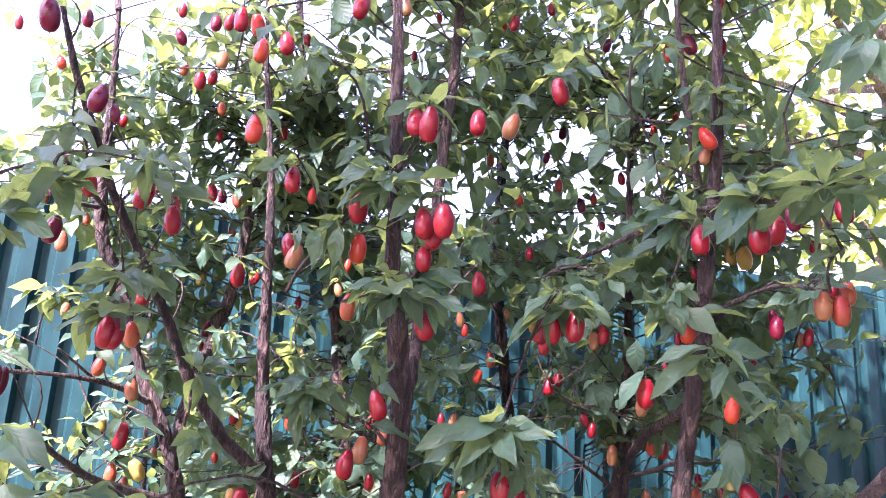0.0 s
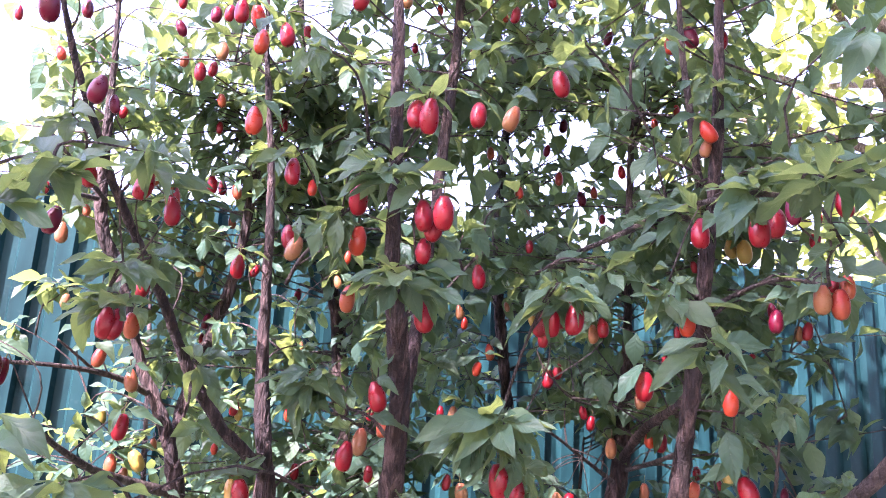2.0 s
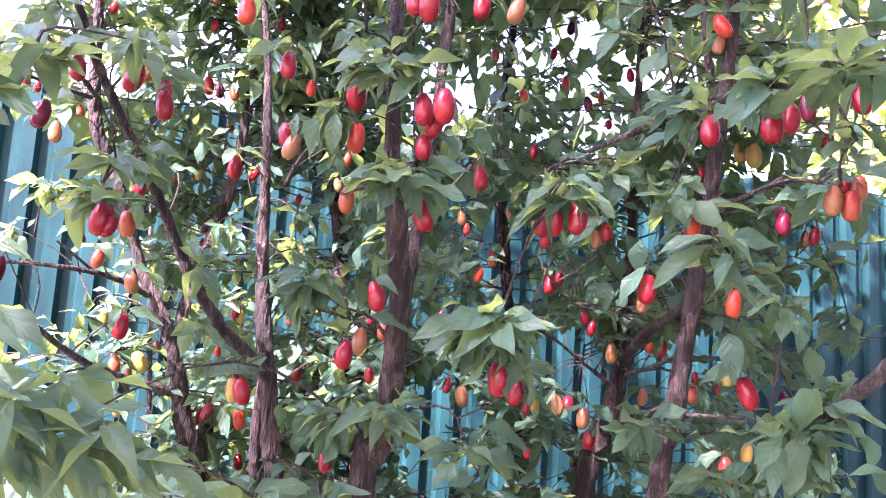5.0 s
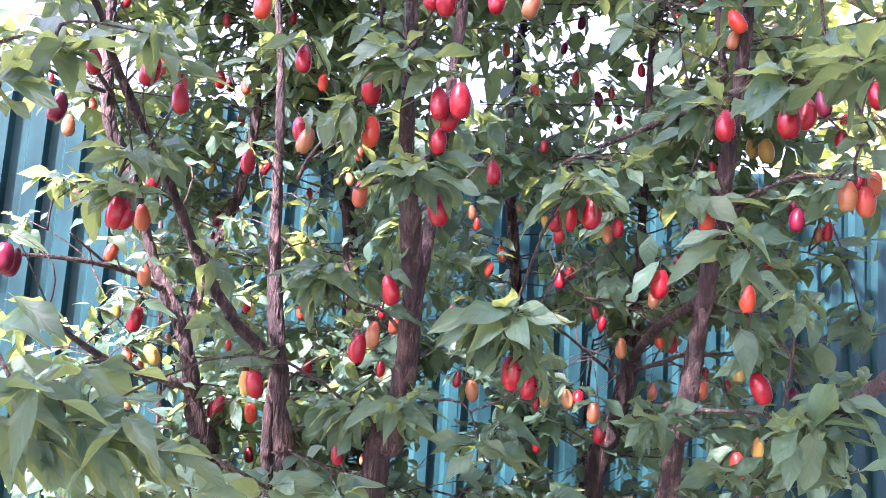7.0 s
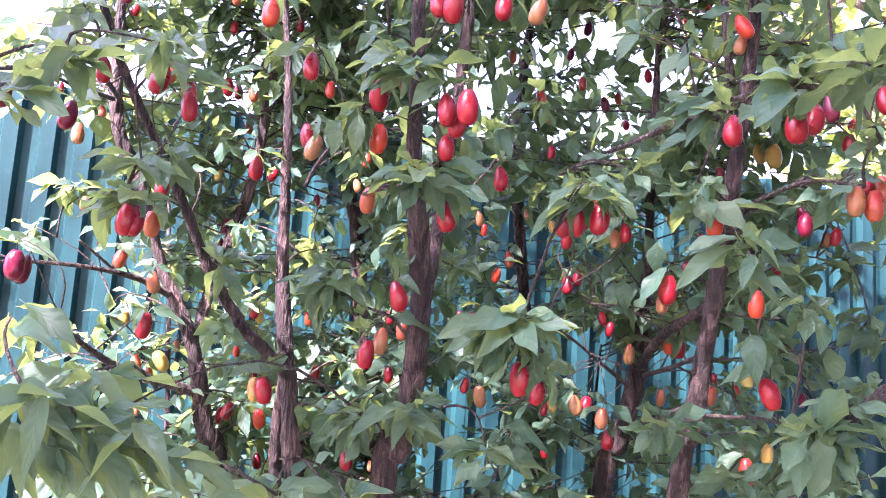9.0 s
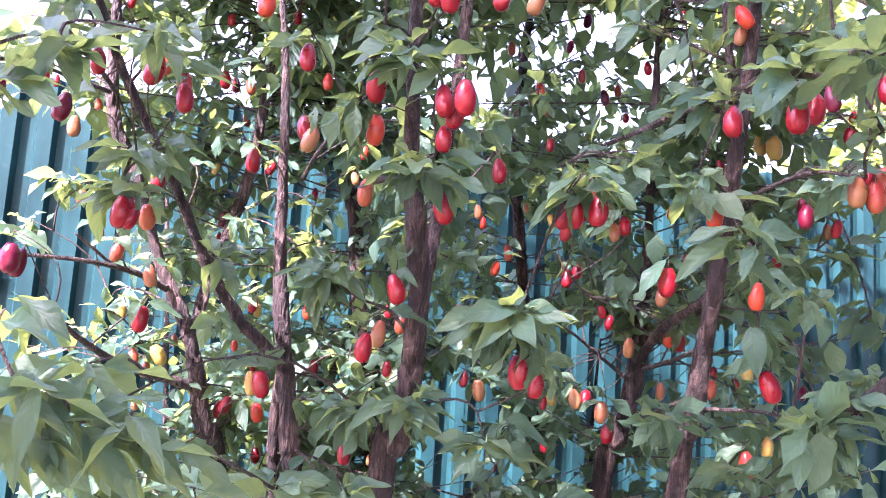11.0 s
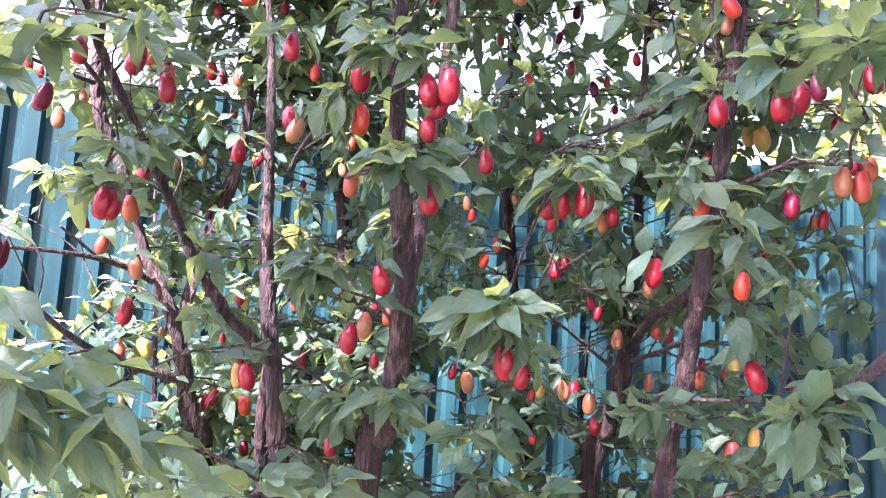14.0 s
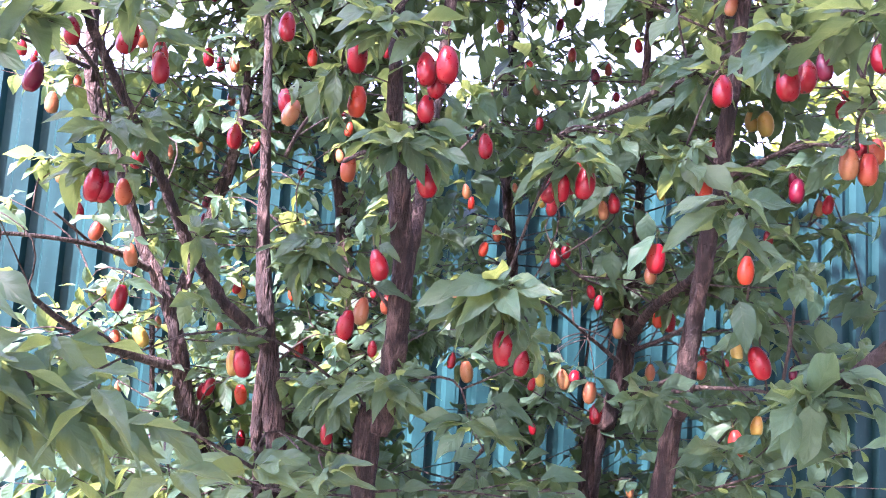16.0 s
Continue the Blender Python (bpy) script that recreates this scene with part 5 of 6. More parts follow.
def whorl(node, count, reach, sag):
    """A rosette of long leaves at the end of a twig, which droop by sag."""
    c = Vector(node)
    NODES.append(c)
    turn = RNG.uniform(0, 6.28)
    for k in range(count):
        an = turn + k * 2.4 + RNG.gauss(0, 0.2)
        way = Vector((math.cos(an), 0.75 * math.sin(an) - 0.15, RNG.uniform(0.35, 0.6) - sag * RNG.uniform(0.4, 1.15))).normalized()
        b = c + Vector([RNG.gauss(0, 0.003) for _ in range(3)])
        FRONT.append((b, b + way * reach * RNG.uniform(0.78, 1.12)))


whorl((0.204, 0.500, 1.678), 8, 0.050, 0.5)
whorl((0.226, 0.460, 1.672), 9, 0.055, 0.5)
whorl((0.260, 0.460, 1.680), 8, 0.055, 0.5)
whorl((0.246, 0.570, 1.456), 9, 0.042, 0.9)
whorl((-0.227, 0.440, 1.457), 7, 0.062, 1.2)
whorl((-0.227, 0.500, 1.465), 7, 0.060, 1.0)
whorl((-0.184, 0.470, 1.441), 6, 0.056, 1.2)
whorl((-0.038, 0.620, 1.629), 11, 0.054, 0.7)
whorl((-0.053, 0.600, 1.711), 9, 0.052, 0.6)
whorl((0.040, 0.630, 1.522), 11, 0.056, 0.8)
whorl((-0.129, 0.740, 1.556), 9, 0.050, 0.8)
whorl((-0.048, 0.720, 1.439), 11, 0.052, 0.8)
whorl((0.183, 0.650, 1.631), 6, 0.050, 1.2)
whorl((0.176, 0.530, 1.579), 8, 0.048, 0.8)
whorl((-0.296, 0.680, 1.746), 8, 0.050, 0.6)
whorl((0.081, 0.625, 1.617), 7, 0.048, 0.9)
whorl((-0.294, 0.500, 1.647), 3, 0.042, 0.6)
whorl((0.259, 0.550, 1.474), 7, 0.042, 0.8)
whorl((-0.272, 0.640, 1.631), 8, 0.046, 0.7)
whorl((0.024, 0.700, 1.412), 9, 0.050, 0.9)
whorl((-0.141, 0.660, 1.370), 9, 0.050, 0.4)
whorl((-0.091, 0.690, 1.367), 9, 0.050, 0.5)
whorl((-0.171, 0.560, 1.379), 7, 0.050, 0.5)

# small leaves round the stalk of each fruit
for h, size in HANGING:
    top = h + Vector((0, 0, 0.70 * size))
    turn = RNG.uniform(0, 2 * math.pi)
    for k in range(RNG.choice((2, 2, 3))):
        an = turn + k * 2.4 + RNG.gauss(0, 0.3)
        way = Vector((math.cos(an), 0.8 * math.sin(an), RNG.uniform(-0.55, 0.45))).normalized()
        tip = top + way * RNG.uniform(0.030, 0.050)
        if tip.y > h.y - 0.012 or tip.z > h.z - 0.1 * size:
            FRONT.append((top + Vector([RNG.gauss(0, 0.003) for _ in range(3)]), tip))

# leave out front leaves that stand between the camera and the nearest fruit


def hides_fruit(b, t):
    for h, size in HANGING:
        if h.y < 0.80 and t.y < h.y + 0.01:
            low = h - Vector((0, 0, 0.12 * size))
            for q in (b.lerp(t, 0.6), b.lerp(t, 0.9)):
                s = (low.y - q.y) / (low.y - CAMERA_SPOT.y)
                if s > 0 and (low.lerp(CAMERA_SPOT, s) - q).length < 0.0065:
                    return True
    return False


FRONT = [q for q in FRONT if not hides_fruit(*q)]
FRONT.sort(key=lambda q: q[1].y)
rest = Foliage()
for i, (b, t) in enumerate(FRONT):
    x, y, z = leaf_axes(b, t, -0.55, RNG)
    size, wide, k = (t - b).length * 0.98, RNG.uniform(0.58, 0.86) * (0.72 if t.y < 0.5 else 0.96), RNG.randrange(6)
    if i < 300:
        m = Matrix.Identity(4)
        for c, (axis, s) in enumerate(((x, size), (y, size * wide), (z, size))):
            m.col[c][:3] = axis * s
        m.translation = b
        link_part("leaf", LEAF_MESHES[k], LEAF, shrub, at=HOME @ m)
    else:
        rest.add(b, x, y, z, size, wide, k, SHAPES)

# ---------------------------------------------------------------- the shrub: the rest of the crown
# pockets cleared along the camera's sight lines: start, end, and width at the end
POCKETS = []


def pocket(ax, ay, az, bx, by, bz, width):
    POCKETS.append((Vector((ax, ay, az)), Vector((bx, by, bz)), width))


pocket(0.076, 0.493, 1.697, 0.416, 2.5, 2.58, 0.048)
pocket(0.08, 0.497, 1.665, 0.436, 2.524, 2.415, 0.038)
pocket(0.088, 0.503, 1.623, 0.44, 2.36, 2.14, 0.019)
pocket(0.035, 0.511, 1.555, 0.145, 1.901, 1.747, 0.058)
pocket(0.032, 0.508, 1.573, 0.134, 1.892, 1.814, 0.041)
pocket(0.047, 0.514, 1.535, 0.191, 1.913, 1.669, 0.029)
pocket(-0.249, 0.497, 1.601, -0.883, 1.752, 1.898, 0.049)
pocket(-0.283, 0.496, 1.602, -1.006, 1.748, 1.903, 0.042)
pocket(-0.29, 0.499, 1.577, -1.033, 1.76, 1.812, 0.042)
pocket(-0.277, 0.505, 1.542, -0.986, 1.779, 1.686, 0.035)
pocket(-0.259, 0.507, 1.529, -0.919, 1.787, 1.639, 0.042)
pocket(-0.24, 0.509, 1.52, -0.852, 1.793, 1.605, 0.032)
pocket(-0.231, 0.504, 1.556, -0.821, 1.776, 1.736, 0.031)
pocket(0.001, 0.522, 1.467, 0.016, 1.944, 1.414, 0.052)
pocket(-0.009, 0.525, 1.449, -0.021, 1.953, 1.344, 0.035)
pocket(-0.011, 0.528, 1.424, -0.029, 1.965, 1.249, 0.046)
pocket(-0.003, 0.531, 1.407, 0.003, 1.975, 1.183, 0.058)
pocket(0.033, 0.53, 1.416, 0.137, 1.974, 1.219, 0.046)
pocket(0.068, 0.521, 1.49, 0.284, 2.04, 1.499, 0.061)
pocket(0.08, 0.52, 1.498, 0.333, 2.037, 1.531, 0.055)
pocket(0.096, 0.521, 1.492, 0.399, 2.042, 1.506, 0.037)
pocket(0.087, 0.524, 1.473, 0.36, 2.051, 1.433, 0.049)
pocket(0.119, 0.525, 1.472, 0.49, 2.056, 1.427, 0.055)
pocket(0.125, 0.522, 1.49, 0.514, 2.046, 1.5, 0.049)
pocket(0.069, 0.531, 1.415, 0.289, 2.082, 1.2, 0.037)
pocket(0.167, 0.521, 1.507, 0.717, 2.143, 1.572, 0.036)
pocket(0.208, 0.518, 1.538, 0.89, 2.129, 1.703, 0.045)
pocket(0.217, 0.521, 1.517, 0.926, 2.142, 1.615, 0.036)
pocket(0.235, 0.515, 1.568, 1.003, 2.114, 1.83, 0.041)
pocket(0.253, 0.515, 1.566, 1.079, 2.118, 1.82, 0.036)
pocket(0.242, 0.522, 1.515, 1.032, 2.146, 1.607, 0.036)
pocket(0.257, 0.524, 1.502, 1.096, 2.155, 1.551, 0.032)
pocket(0.186, 0.507, 1.61, 0.796, 2.085, 2.003, 0.023)
pocket(-0.104, 0.506, 1.566, -0.384, 1.882, 1.788, 0.031)
pocket(-0.117, 0.506, 1.563, -0.431, 1.882, 1.778, 0.022)
pocket(-0.139, 0.511, 1.519, -0.516, 1.903, 1.61, 0.027)
pocket(-0.06, 0.491, 1.681, -0.268, 2.302, 2.419, 0.016)
pocket(-0.057, 0.489, 1.699, -0.256, 2.291, 2.506, 0.016)
pocket(-0.18, 0.515, 1.488, -0.673, 1.915, 1.491, 0.022)
pocket(-0.192, 0.52, 1.444, -0.717, 1.937, 1.326, 0.033)
pocket(-0.12, 0.523, 1.438, -0.442, 1.947, 1.303, 0.020)
pocket(-0.284, 0.454, 1.726, -1.478, 2.362, 2.676, 0.052)
pocket(-0.285, 0.461, 1.702, -1.481, 2.395, 2.549, 0.031)
pocket(-0.208, 0.452, 1.74, -1.08, 2.348, 2.75, 0.035)
pocket(-0.205, 0.446, 1.761, -1.067, 2.32, 2.86, 0.028)
pocket(0.075, 0.467, 1.696, 0.36, 2.241, 2.439, 0.026)
pocket(0.055, 0.501, 1.631, 0.282, 2.35, 2.182, 0.014)
pocket(0.102, 0.502, 1.636, 0.505, 2.352, 2.205, 0.017)
pocket(0.076, 0.501, 1.638, 0.384, 2.348, 2.214, 0.019)
pocket(0.064, 0.449, 1.765, 0.334, 2.334, 2.876, 0.024)
pocket(0.082, 0.447, 1.773, 0.425, 2.325, 2.917, 0.028)
pocket(0.025, 0.452, 1.752, 0.132, 2.348, 2.812, 0.021)
pocket(0.053, 0.465, 1.701, 0.276, 2.419, 2.548, 0.021)
pocket(0.205, 0.454, 1.751, 1.067, 2.362, 2.805, 0.041)
pocket(0.233, 0.45, 1.77, 1.211, 2.339, 2.903, 0.055)
pocket(0.207, 0.447, 1.779, 1.078, 2.325, 2.95, 0.048)
pocket(0.256, 0.458, 1.74, 1.331, 2.381, 2.746, 0.041)
pocket(0.186, 0.45, 1.767, 0.969, 2.339, 2.89, 0.031)
pocket(-0.049, 0.457, 1.728, -0.254, 2.376, 2.684, 0.015)
pocket(0.092, 0.533, 1.409, 0.205, 1.134, 1.32, 0.028)
pocket(0.098, 0.53, 1.431, 0.218, 1.128, 1.367, 0.028)
pocket(0.104, 0.527, 1.455, 0.23, 1.121, 1.418, 0.026)
pocket(0.11, 0.524, 1.478, 0.242, 1.114, 1.468, 0.026)
pocket(0.112, 0.519, 1.51, 0.248, 1.105, 1.538, 0.024)
pocket(0.114, 0.515, 1.543, 0.251, 1.095, 1.607, 0.022)
pocket(0.113, 0.511, 1.571, 0.249, 1.087, 1.669, 0.017)
pocket(0.113, 0.429, 1.43, 0.222, 0.813, 1.378, 0.019)
pocket(0.118, 0.425, 1.465, 0.231, 0.804, 1.445, 0.019)
pocket(0.121, 0.42, 1.499, 0.238, 0.795, 1.511, 0.013)
pocket(-0.114, 0.414, 1.495, -0.232, 0.844, 1.505, 0.014)
pocket(-0.133, 0.41, 1.523, -0.264, 0.816, 1.559, 0.014)
pocket(-0.149, 0.405, 1.557, -0.29, 0.786, 1.626, 0.013)
pocket(-0.167, 0.4, 1.59, -0.308, 0.737, 1.681, 0.012)
pocket(-0.092, 0.416, 1.491, -0.197, 0.897, 1.496, 0.013)
pocket(-0.096, 0.411, 1.525, -0.205, 0.886, 1.571, 0.013)
pocket(-0.097, 0.404, 1.576, -0.208, 0.871, 1.684, 0.011)
pocket(-0.086, 0.423, 1.44, -0.182, 0.902, 1.385, 0.015)
pocket(-0.13, 0.421, 1.443, -0.306, 0.99, 1.382, 0.021)
pocket(-0.137, 0.416, 1.477, -0.323, 0.979, 1.463, 0.020)
pocket(-0.142, 0.502, 1.586, -0.308, 1.087, 1.706, 0.013)
pocket(-0.154, 0.507, 1.55, -0.324, 1.068, 1.623, 0.014)
pocket(-0.147, 0.503, 1.579, -0.544, 1.87, 1.838, 0.022)
pocket(-0.084, 0.508, 1.555, -0.306, 1.89, 1.745, 0.022)
pocket(-0.084, 0.515, 1.505, -0.308, 1.916, 1.556, 0.020)
pocket(-0.002, 0.570, 1.431, -0.003, 1.979, 1.291, 0.045)
pocket(0.004, 0.570, 1.401, 0.018, 1.985, 1.185, 0.050)
pocket(0.020, 0.570, 1.451, 0.077, 1.999, 1.363, 0.035)
pocket(0.081, 0.570, 1.486, 0.303, 2.057, 1.487, 0.040)
pocket(0.096, 0.570, 1.502, 0.361, 2.072, 1.549, 0.035)
pocket(0.080, 0.570, 1.424, 0.298, 2.056, 1.261, 0.040)
pocket(0.094, 0.570, 1.456, 0.353, 2.069, 1.376, 0.045)
pocket(0.111, 0.570, 1.411, 0.420, 2.086, 1.209, 0.040)
pocket(0.166, 0.570, 1.506, 0.645, 2.144, 1.568, 0.040)
pocket(0.161, 0.570, 1.471, 0.623, 2.138, 1.433, 0.035)
pocket(0.168, 0.570, 1.430, 0.651, 2.145, 1.273, 0.045)
pocket(0.232, 0.570, 1.526, 0.930, 2.216, 1.649, 0.050)
pocket(0.252, 0.570, 1.551, 1.018, 2.239, 1.751, 0.045)
pocket(0.279, 0.570, 1.498, 1.143, 2.270, 1.538, 0.040)
pocket(0.240, 0.570, 1.465, 0.966, 2.225, 1.404, 0.035)
pocket(0.050, 0.570, 1.571, 0.184, 2.027, 1.798, 0.045)
pocket(0.046, 0.570, 1.530, 0.169, 2.023, 1.650, 0.040)
SIGHT = len(POCKETS)
# shafts that let the sun into the crown
for x, y, z, w in ((-0.15, 1.12, 1.36, 0.12), (-0.28, 1.25, 1.25, 0.12), (-0.06, 1.25, 1.22, 0.11), (-0.30, 1.05, 1.45, 0.10), (-0.02, 1.05, 1.42, 0.09),
                   (0.25, 1.08, 1.28, 0.10), (0.29, 1.08, 1.46, 0.08), (0.30, 2.05, 1.36, 0.11), (0.20, 2.03, 1.22, 0.11), (0.40, 2.08, 1.22, 0.10), (0.10, 2.0, 1.16, 0.10),
                   (-0.38, 1.89, 1.62, 0.15), (-0.22, 1.93, 1.56, 0.15), (-0.06, 1.97, 1.50, 0.14), (-0.42, 1.88, 1.28, 0.15), (-0.26, 1.92, 1.22, 0.15), (-0.12, 1.95, 1.30, 0.14),
                   (-0.20, 0.95, 1.26, 0.10), (0.0, 0.92, 1.22, 0.10), (0.15, 1.0, 1.26, 0.10), (0.06, 0.80, 1.28, 0.08), (-0.30, 1.05, 1.22, 0.10),
                   (-0.36, 1.10, 1.42, 0.09), (-0.22, 1.08, 1.50, 0.08), (-0.10, 1.10, 1.52, 0.08), (-0.42, 1.02, 1.58, 0.08), (-0.28, 1.10, 1.66, 0.07), (0.02, 1.15, 1.55, 0.08),
                   (-0.19, 0.905, 1.36, 0.05), (-0.20, 0.90, 1.50, 0.035), (-0.43, 0.94, 1.74, 0.05), (-0.15, 1.20, 1.55, 0.10), (-0.33, 0.99, 1.46, 0.05), (-0.12, 1.0, 1.62, 0.07), (0.02, 2.0, 1.25, 0.13), (0.35, 2.08, 1.45, 0.12), (0.62, 2.14, 1.40, 0.08), (-0.12, 0.82, 1.30, 0.08), (-0.15, 0.86, 1.25, 0.09), (-0.01, 0.84, 1.30, 0.07), (0.10, 0.86, 1.30, 0.08), (-0.30, 0.92, 1.30, 0.08), (-0.26, 0.98, 1.53, 0.07), (-0.30, 1.12, 1.53, 0.09), (-0.16, 1.0, 1.44, 0.08), (-0.18, 1.05, 1.30, 0.10), (-0.02, 1.0, 1.30, 0.09), (0.235, 1.12, 1.40, 0.10), (0.26, 1.10, 1.52, 0.05), (0.14, 1.20, 1.48, 0.08), (0.34, 1.10, 1.52, 0.07), (-0.05, 1.20, 1.34, 0.09), (0.12, 1.15, 1.36, 0.08),
                   (-0.45, 1.40, 1.25, 0.12), (-0.55, 1.50, 1.36, 0.12), (-0.35, 1.30, 1.16, 0.11), (-0.60, 1.86, 1.25, 0.13), (0.54, 2.14, 1.50, 0.07), (0.66, 2.17, 1.30, 0.06), (0.74, 2.18, 1.58, 0.06), (0.98, 2.24, 1.78, 0.06)):
    to_sun = Vector((x, y, z)) + SUN_FROM * (1.3 if y < 1.5 else 2.2)
    pocket(x, y, z, *to_sun, w)


def is_open(p, near=0.6):
    for a, b, w in POCKETS:
        d = b - a
        s = (p - a).dot(d) / d.length_squared
        if 0.0 <= s <= 1.0 and (p - a - d * s).length < w * (0.25 + 0.75 * s):
            return True
    to = CAMERA_SPOT - p
    far = to.length
    if far < near and p.z < 2.0:
        return True
    # keep the camera's line to each fruit clear of leaves
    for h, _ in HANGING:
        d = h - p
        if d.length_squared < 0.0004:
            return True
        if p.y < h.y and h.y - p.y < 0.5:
            q = h + (CAMERA_SPOT - h) * ((h.y - p.y) / max(0.05, h.y - CAMERA_SPOT.y))
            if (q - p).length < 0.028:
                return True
    return False


TWIGS = ([], [], [0])


def grow(count, rng, low, high, length, reach, leaf=(0.042, 0.072), spacing=0.028, keep=lambda p: True, near=0.6):
    """Leafy twigs out of the stems between two heights."""
    spots = [q for s in STEMS for q in s[::2] if low < q[2] < high]
    made = 0
    for _ in range(count * 3):
        if made >= count:
            break
        q = rng.choice(spots)
        p = Vector(q[:3])
        an = rng.uniform(0, 2 * math.pi)
        d = Vector((math.cos(an) + reach[0], math.sin(an) * 0.9 + reach[1], rng.uniform(-0.15, 0.7))).normalized()
        size = rng.uniform(*length)
        bend = Vector((rng.gauss(0, 0.3), rng.gauss(0, 0.3), rng.uniform(-0.5, 0.2)))
        line = [p + d * (size * s) + bend * (size * s * s * 0.4) for s in np.linspace(0, 1, 7)]
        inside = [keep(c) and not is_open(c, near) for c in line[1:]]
        if sum(inside) < 5 or not inside[1] or not keep(line[-1]):
            continue
        n = max(3, int(size * 0.85 / spacing))
        roll = rng.uniform(0, math.pi)
        kept, last = [], 0.0
        for i in range(n + 1):
            s = 0.15 + 0.85 * i / n
            f = s * 6
            a = line[min(5, int(f))]
            b = line[min(5, int(f)) + 1]
            c = a.lerp(b, f - min(5, int(f)))
            axis = (b - a).normalized()
            side = axis.orthogonal().normalized()
            side.rotate(Matrix.Rotation(roll + i * 1.45, 3, axis))
            for sign in (1, -1):
                if rng.random() < 0.12:
                    continue
                way = (side * sign * 0.85 + axis * rng.uniform(0.3, 0.8) + Vector((0, -0.1, rng.uniform(-0.75, 0.1)))).normalized()
                ln = rng.uniform(*leaf) * (0.75 + 0.35 * s)
                t = c + way * ln
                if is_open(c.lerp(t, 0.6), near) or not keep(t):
                    continue
                x, y, z = leaf_axes(c, t, -0.35, rng)
                kept.append((c, x, y, z, ln, rng.uniform(0.85, 1.15), rng.randrange(4)))
                last = s
        if len(kept) < max(5, 0.95 * n):
            continue
        made += 1
        for one in kept:
            rest.add(*one)
        wood = [c for i, c in enumerate(line) if i <= math.ceil(last * 6)]
        pts, faces = tube(np.array([(*c, 0.0014 * (1 - 0.7 * i / 6)) for i, c in enumerate(wood)]), 5)
        TWIGS[0].extend(pts)
        TWIGS[1].extend([tuple(v + TWIGS[2][0] for v in f) for f in faces])
        TWIGS[2][0] += len(pts)


def in_sight(p):
    back = 1.20 if p.x < 0.02 and 1.52 < p.z < 2.25 else 1.66 + 0.25 * p.x
    return 0.73 < p.y < back and p.x > -0.62 * p.y - 0.06 and p.z < 1.60 + 0.68 * p.y


GROW = random.Random(5)
grow(1150, GROW, 0.95, 2.6, (0.08, 0.36), (0, 0), leaf=(0.024, 0.046), spacing=0.024, keep=in_sight)
grow(190, GROW, 1.7, 2.7, (0.10, 0.40), (0, 0), leaf=(0.030, 0.056), spacing=0.024, keep=lambda p: in_sight(p) and p.z > 1.68)
grow(520, GROW, 1.0, 1.9, (0.08, 0.36), (-0.15, 0.15), leaf=(0.026, 0.050), spacing=0.020, keep=lambda p: in_sight(p) and p.x < 0.05 and p.y > 0.92)
grow(300, GROW, 1.05, 2.1, (0.12, 0.50), (0.5, 0.1), leaf=(0.028, 0.052), spacing=0.02, keep=lambda p: in_sight(p) and p.x > 0.42)
grow(420, GROW, 1.05, 2.1, (0.08, 0.30), (0.3, 0.1), leaf=(0.028, 0.052), spacing=0.024, keep=lambda p: in_sight(p) and p.x > 0.32)
grow(420, GROW, 1.05, 2.2, (0.06, 0.26), (0, -0.2), leaf=(0.022, 0.042), spacing=0.018, keep=lambda p: in_sight(p) and p.y < 1.1)
grow(40, GROW, 1.8, 2.7, (0.10, 0.34), (0, 0.3), leaf=(0.034, 0.058), spacing=0.022, keep=lambda p: 1.15 < p.y < 1.8 and p.z > 1.9 and 0.1 < p.x < 0.45)
grow(130, GROW, 1.3, 2.3, (0.10, 0.32), (0, 0.4), leaf=(0.030, 0.055), spacing=0.024, keep=lambda p: 1.3 < p.y < 1.8 + 0.25 * p.x and 1.5 < p.z < 2.2 and 0.12 < p.x < 0.7)
grow(560, GROW, 1.05, 1.9, (0.06, 0.24), (-0.1, 0), leaf=(0.020, 0.036), spacing=0.015, keep=lambda p: in_sight(p) and p.x < 0.04 and 0.9 < p.y < 1.3 and p.z < 1.62)
grow(160, GROW, 1.4, 2.3, (0.08, 0.28), (0.1, 0.2), leaf=(0.026, 0.046), spacing=0.02, keep=lambda p: in_sight(p) and 0.02 < p.x < 0.22 and p.z > 1.6)
grow(750, GROW, 1.0, 1.9, (0.08, 0.34), (-0.1, 0.25), leaf=(0.022, 0.042), spacing=0.017, keep=lambda p: -0.55 < p.x < 0.05 and 1.02 < p.y < 1.62 and p.z < 1.74)
grow(260, GROW, 1.0, 1.9, (0.08, 0.30), (0.1, 0.2), leaf=(0.022, 0.042), spacing=0.018, keep=lambda p: 0.05 < p.x < 0.5 and 1.05 < p.y < 1.6 and p.z < 1.66)
grow(260, GROW, 1.6, 2.6, (0.08, 0.30), (0, 0), leaf=(0.024, 0.045), spacing=0.02, keep=lambda p: -0.50 < p.x < 0.0 and 0.86 < p.y < 1.40 and 1.80 < p.z < 1.60 + 0.66 * p.y)
grow(190, GROW, 1.2, 1.9, (0.10, 0.36), (-0.5, 0.1), leaf=(0.022, 0.042), spacing=0.02, keep=lambda p: -0.85 < p.x < -0.36 and 0.85 < p.y < 1.45 and 1.2 < p.z < 1.80)
grow(320, GROW, 1.0, 1.8, (0.08, 0.30), (-0.3, 0.3), leaf=(0.020, 0.038), spacing=0.016, keep=lambda p: -0.64 < p.x < -0.16 and 1.08 < p.y < 1.60 and 1.08 < p.z < 1.62)
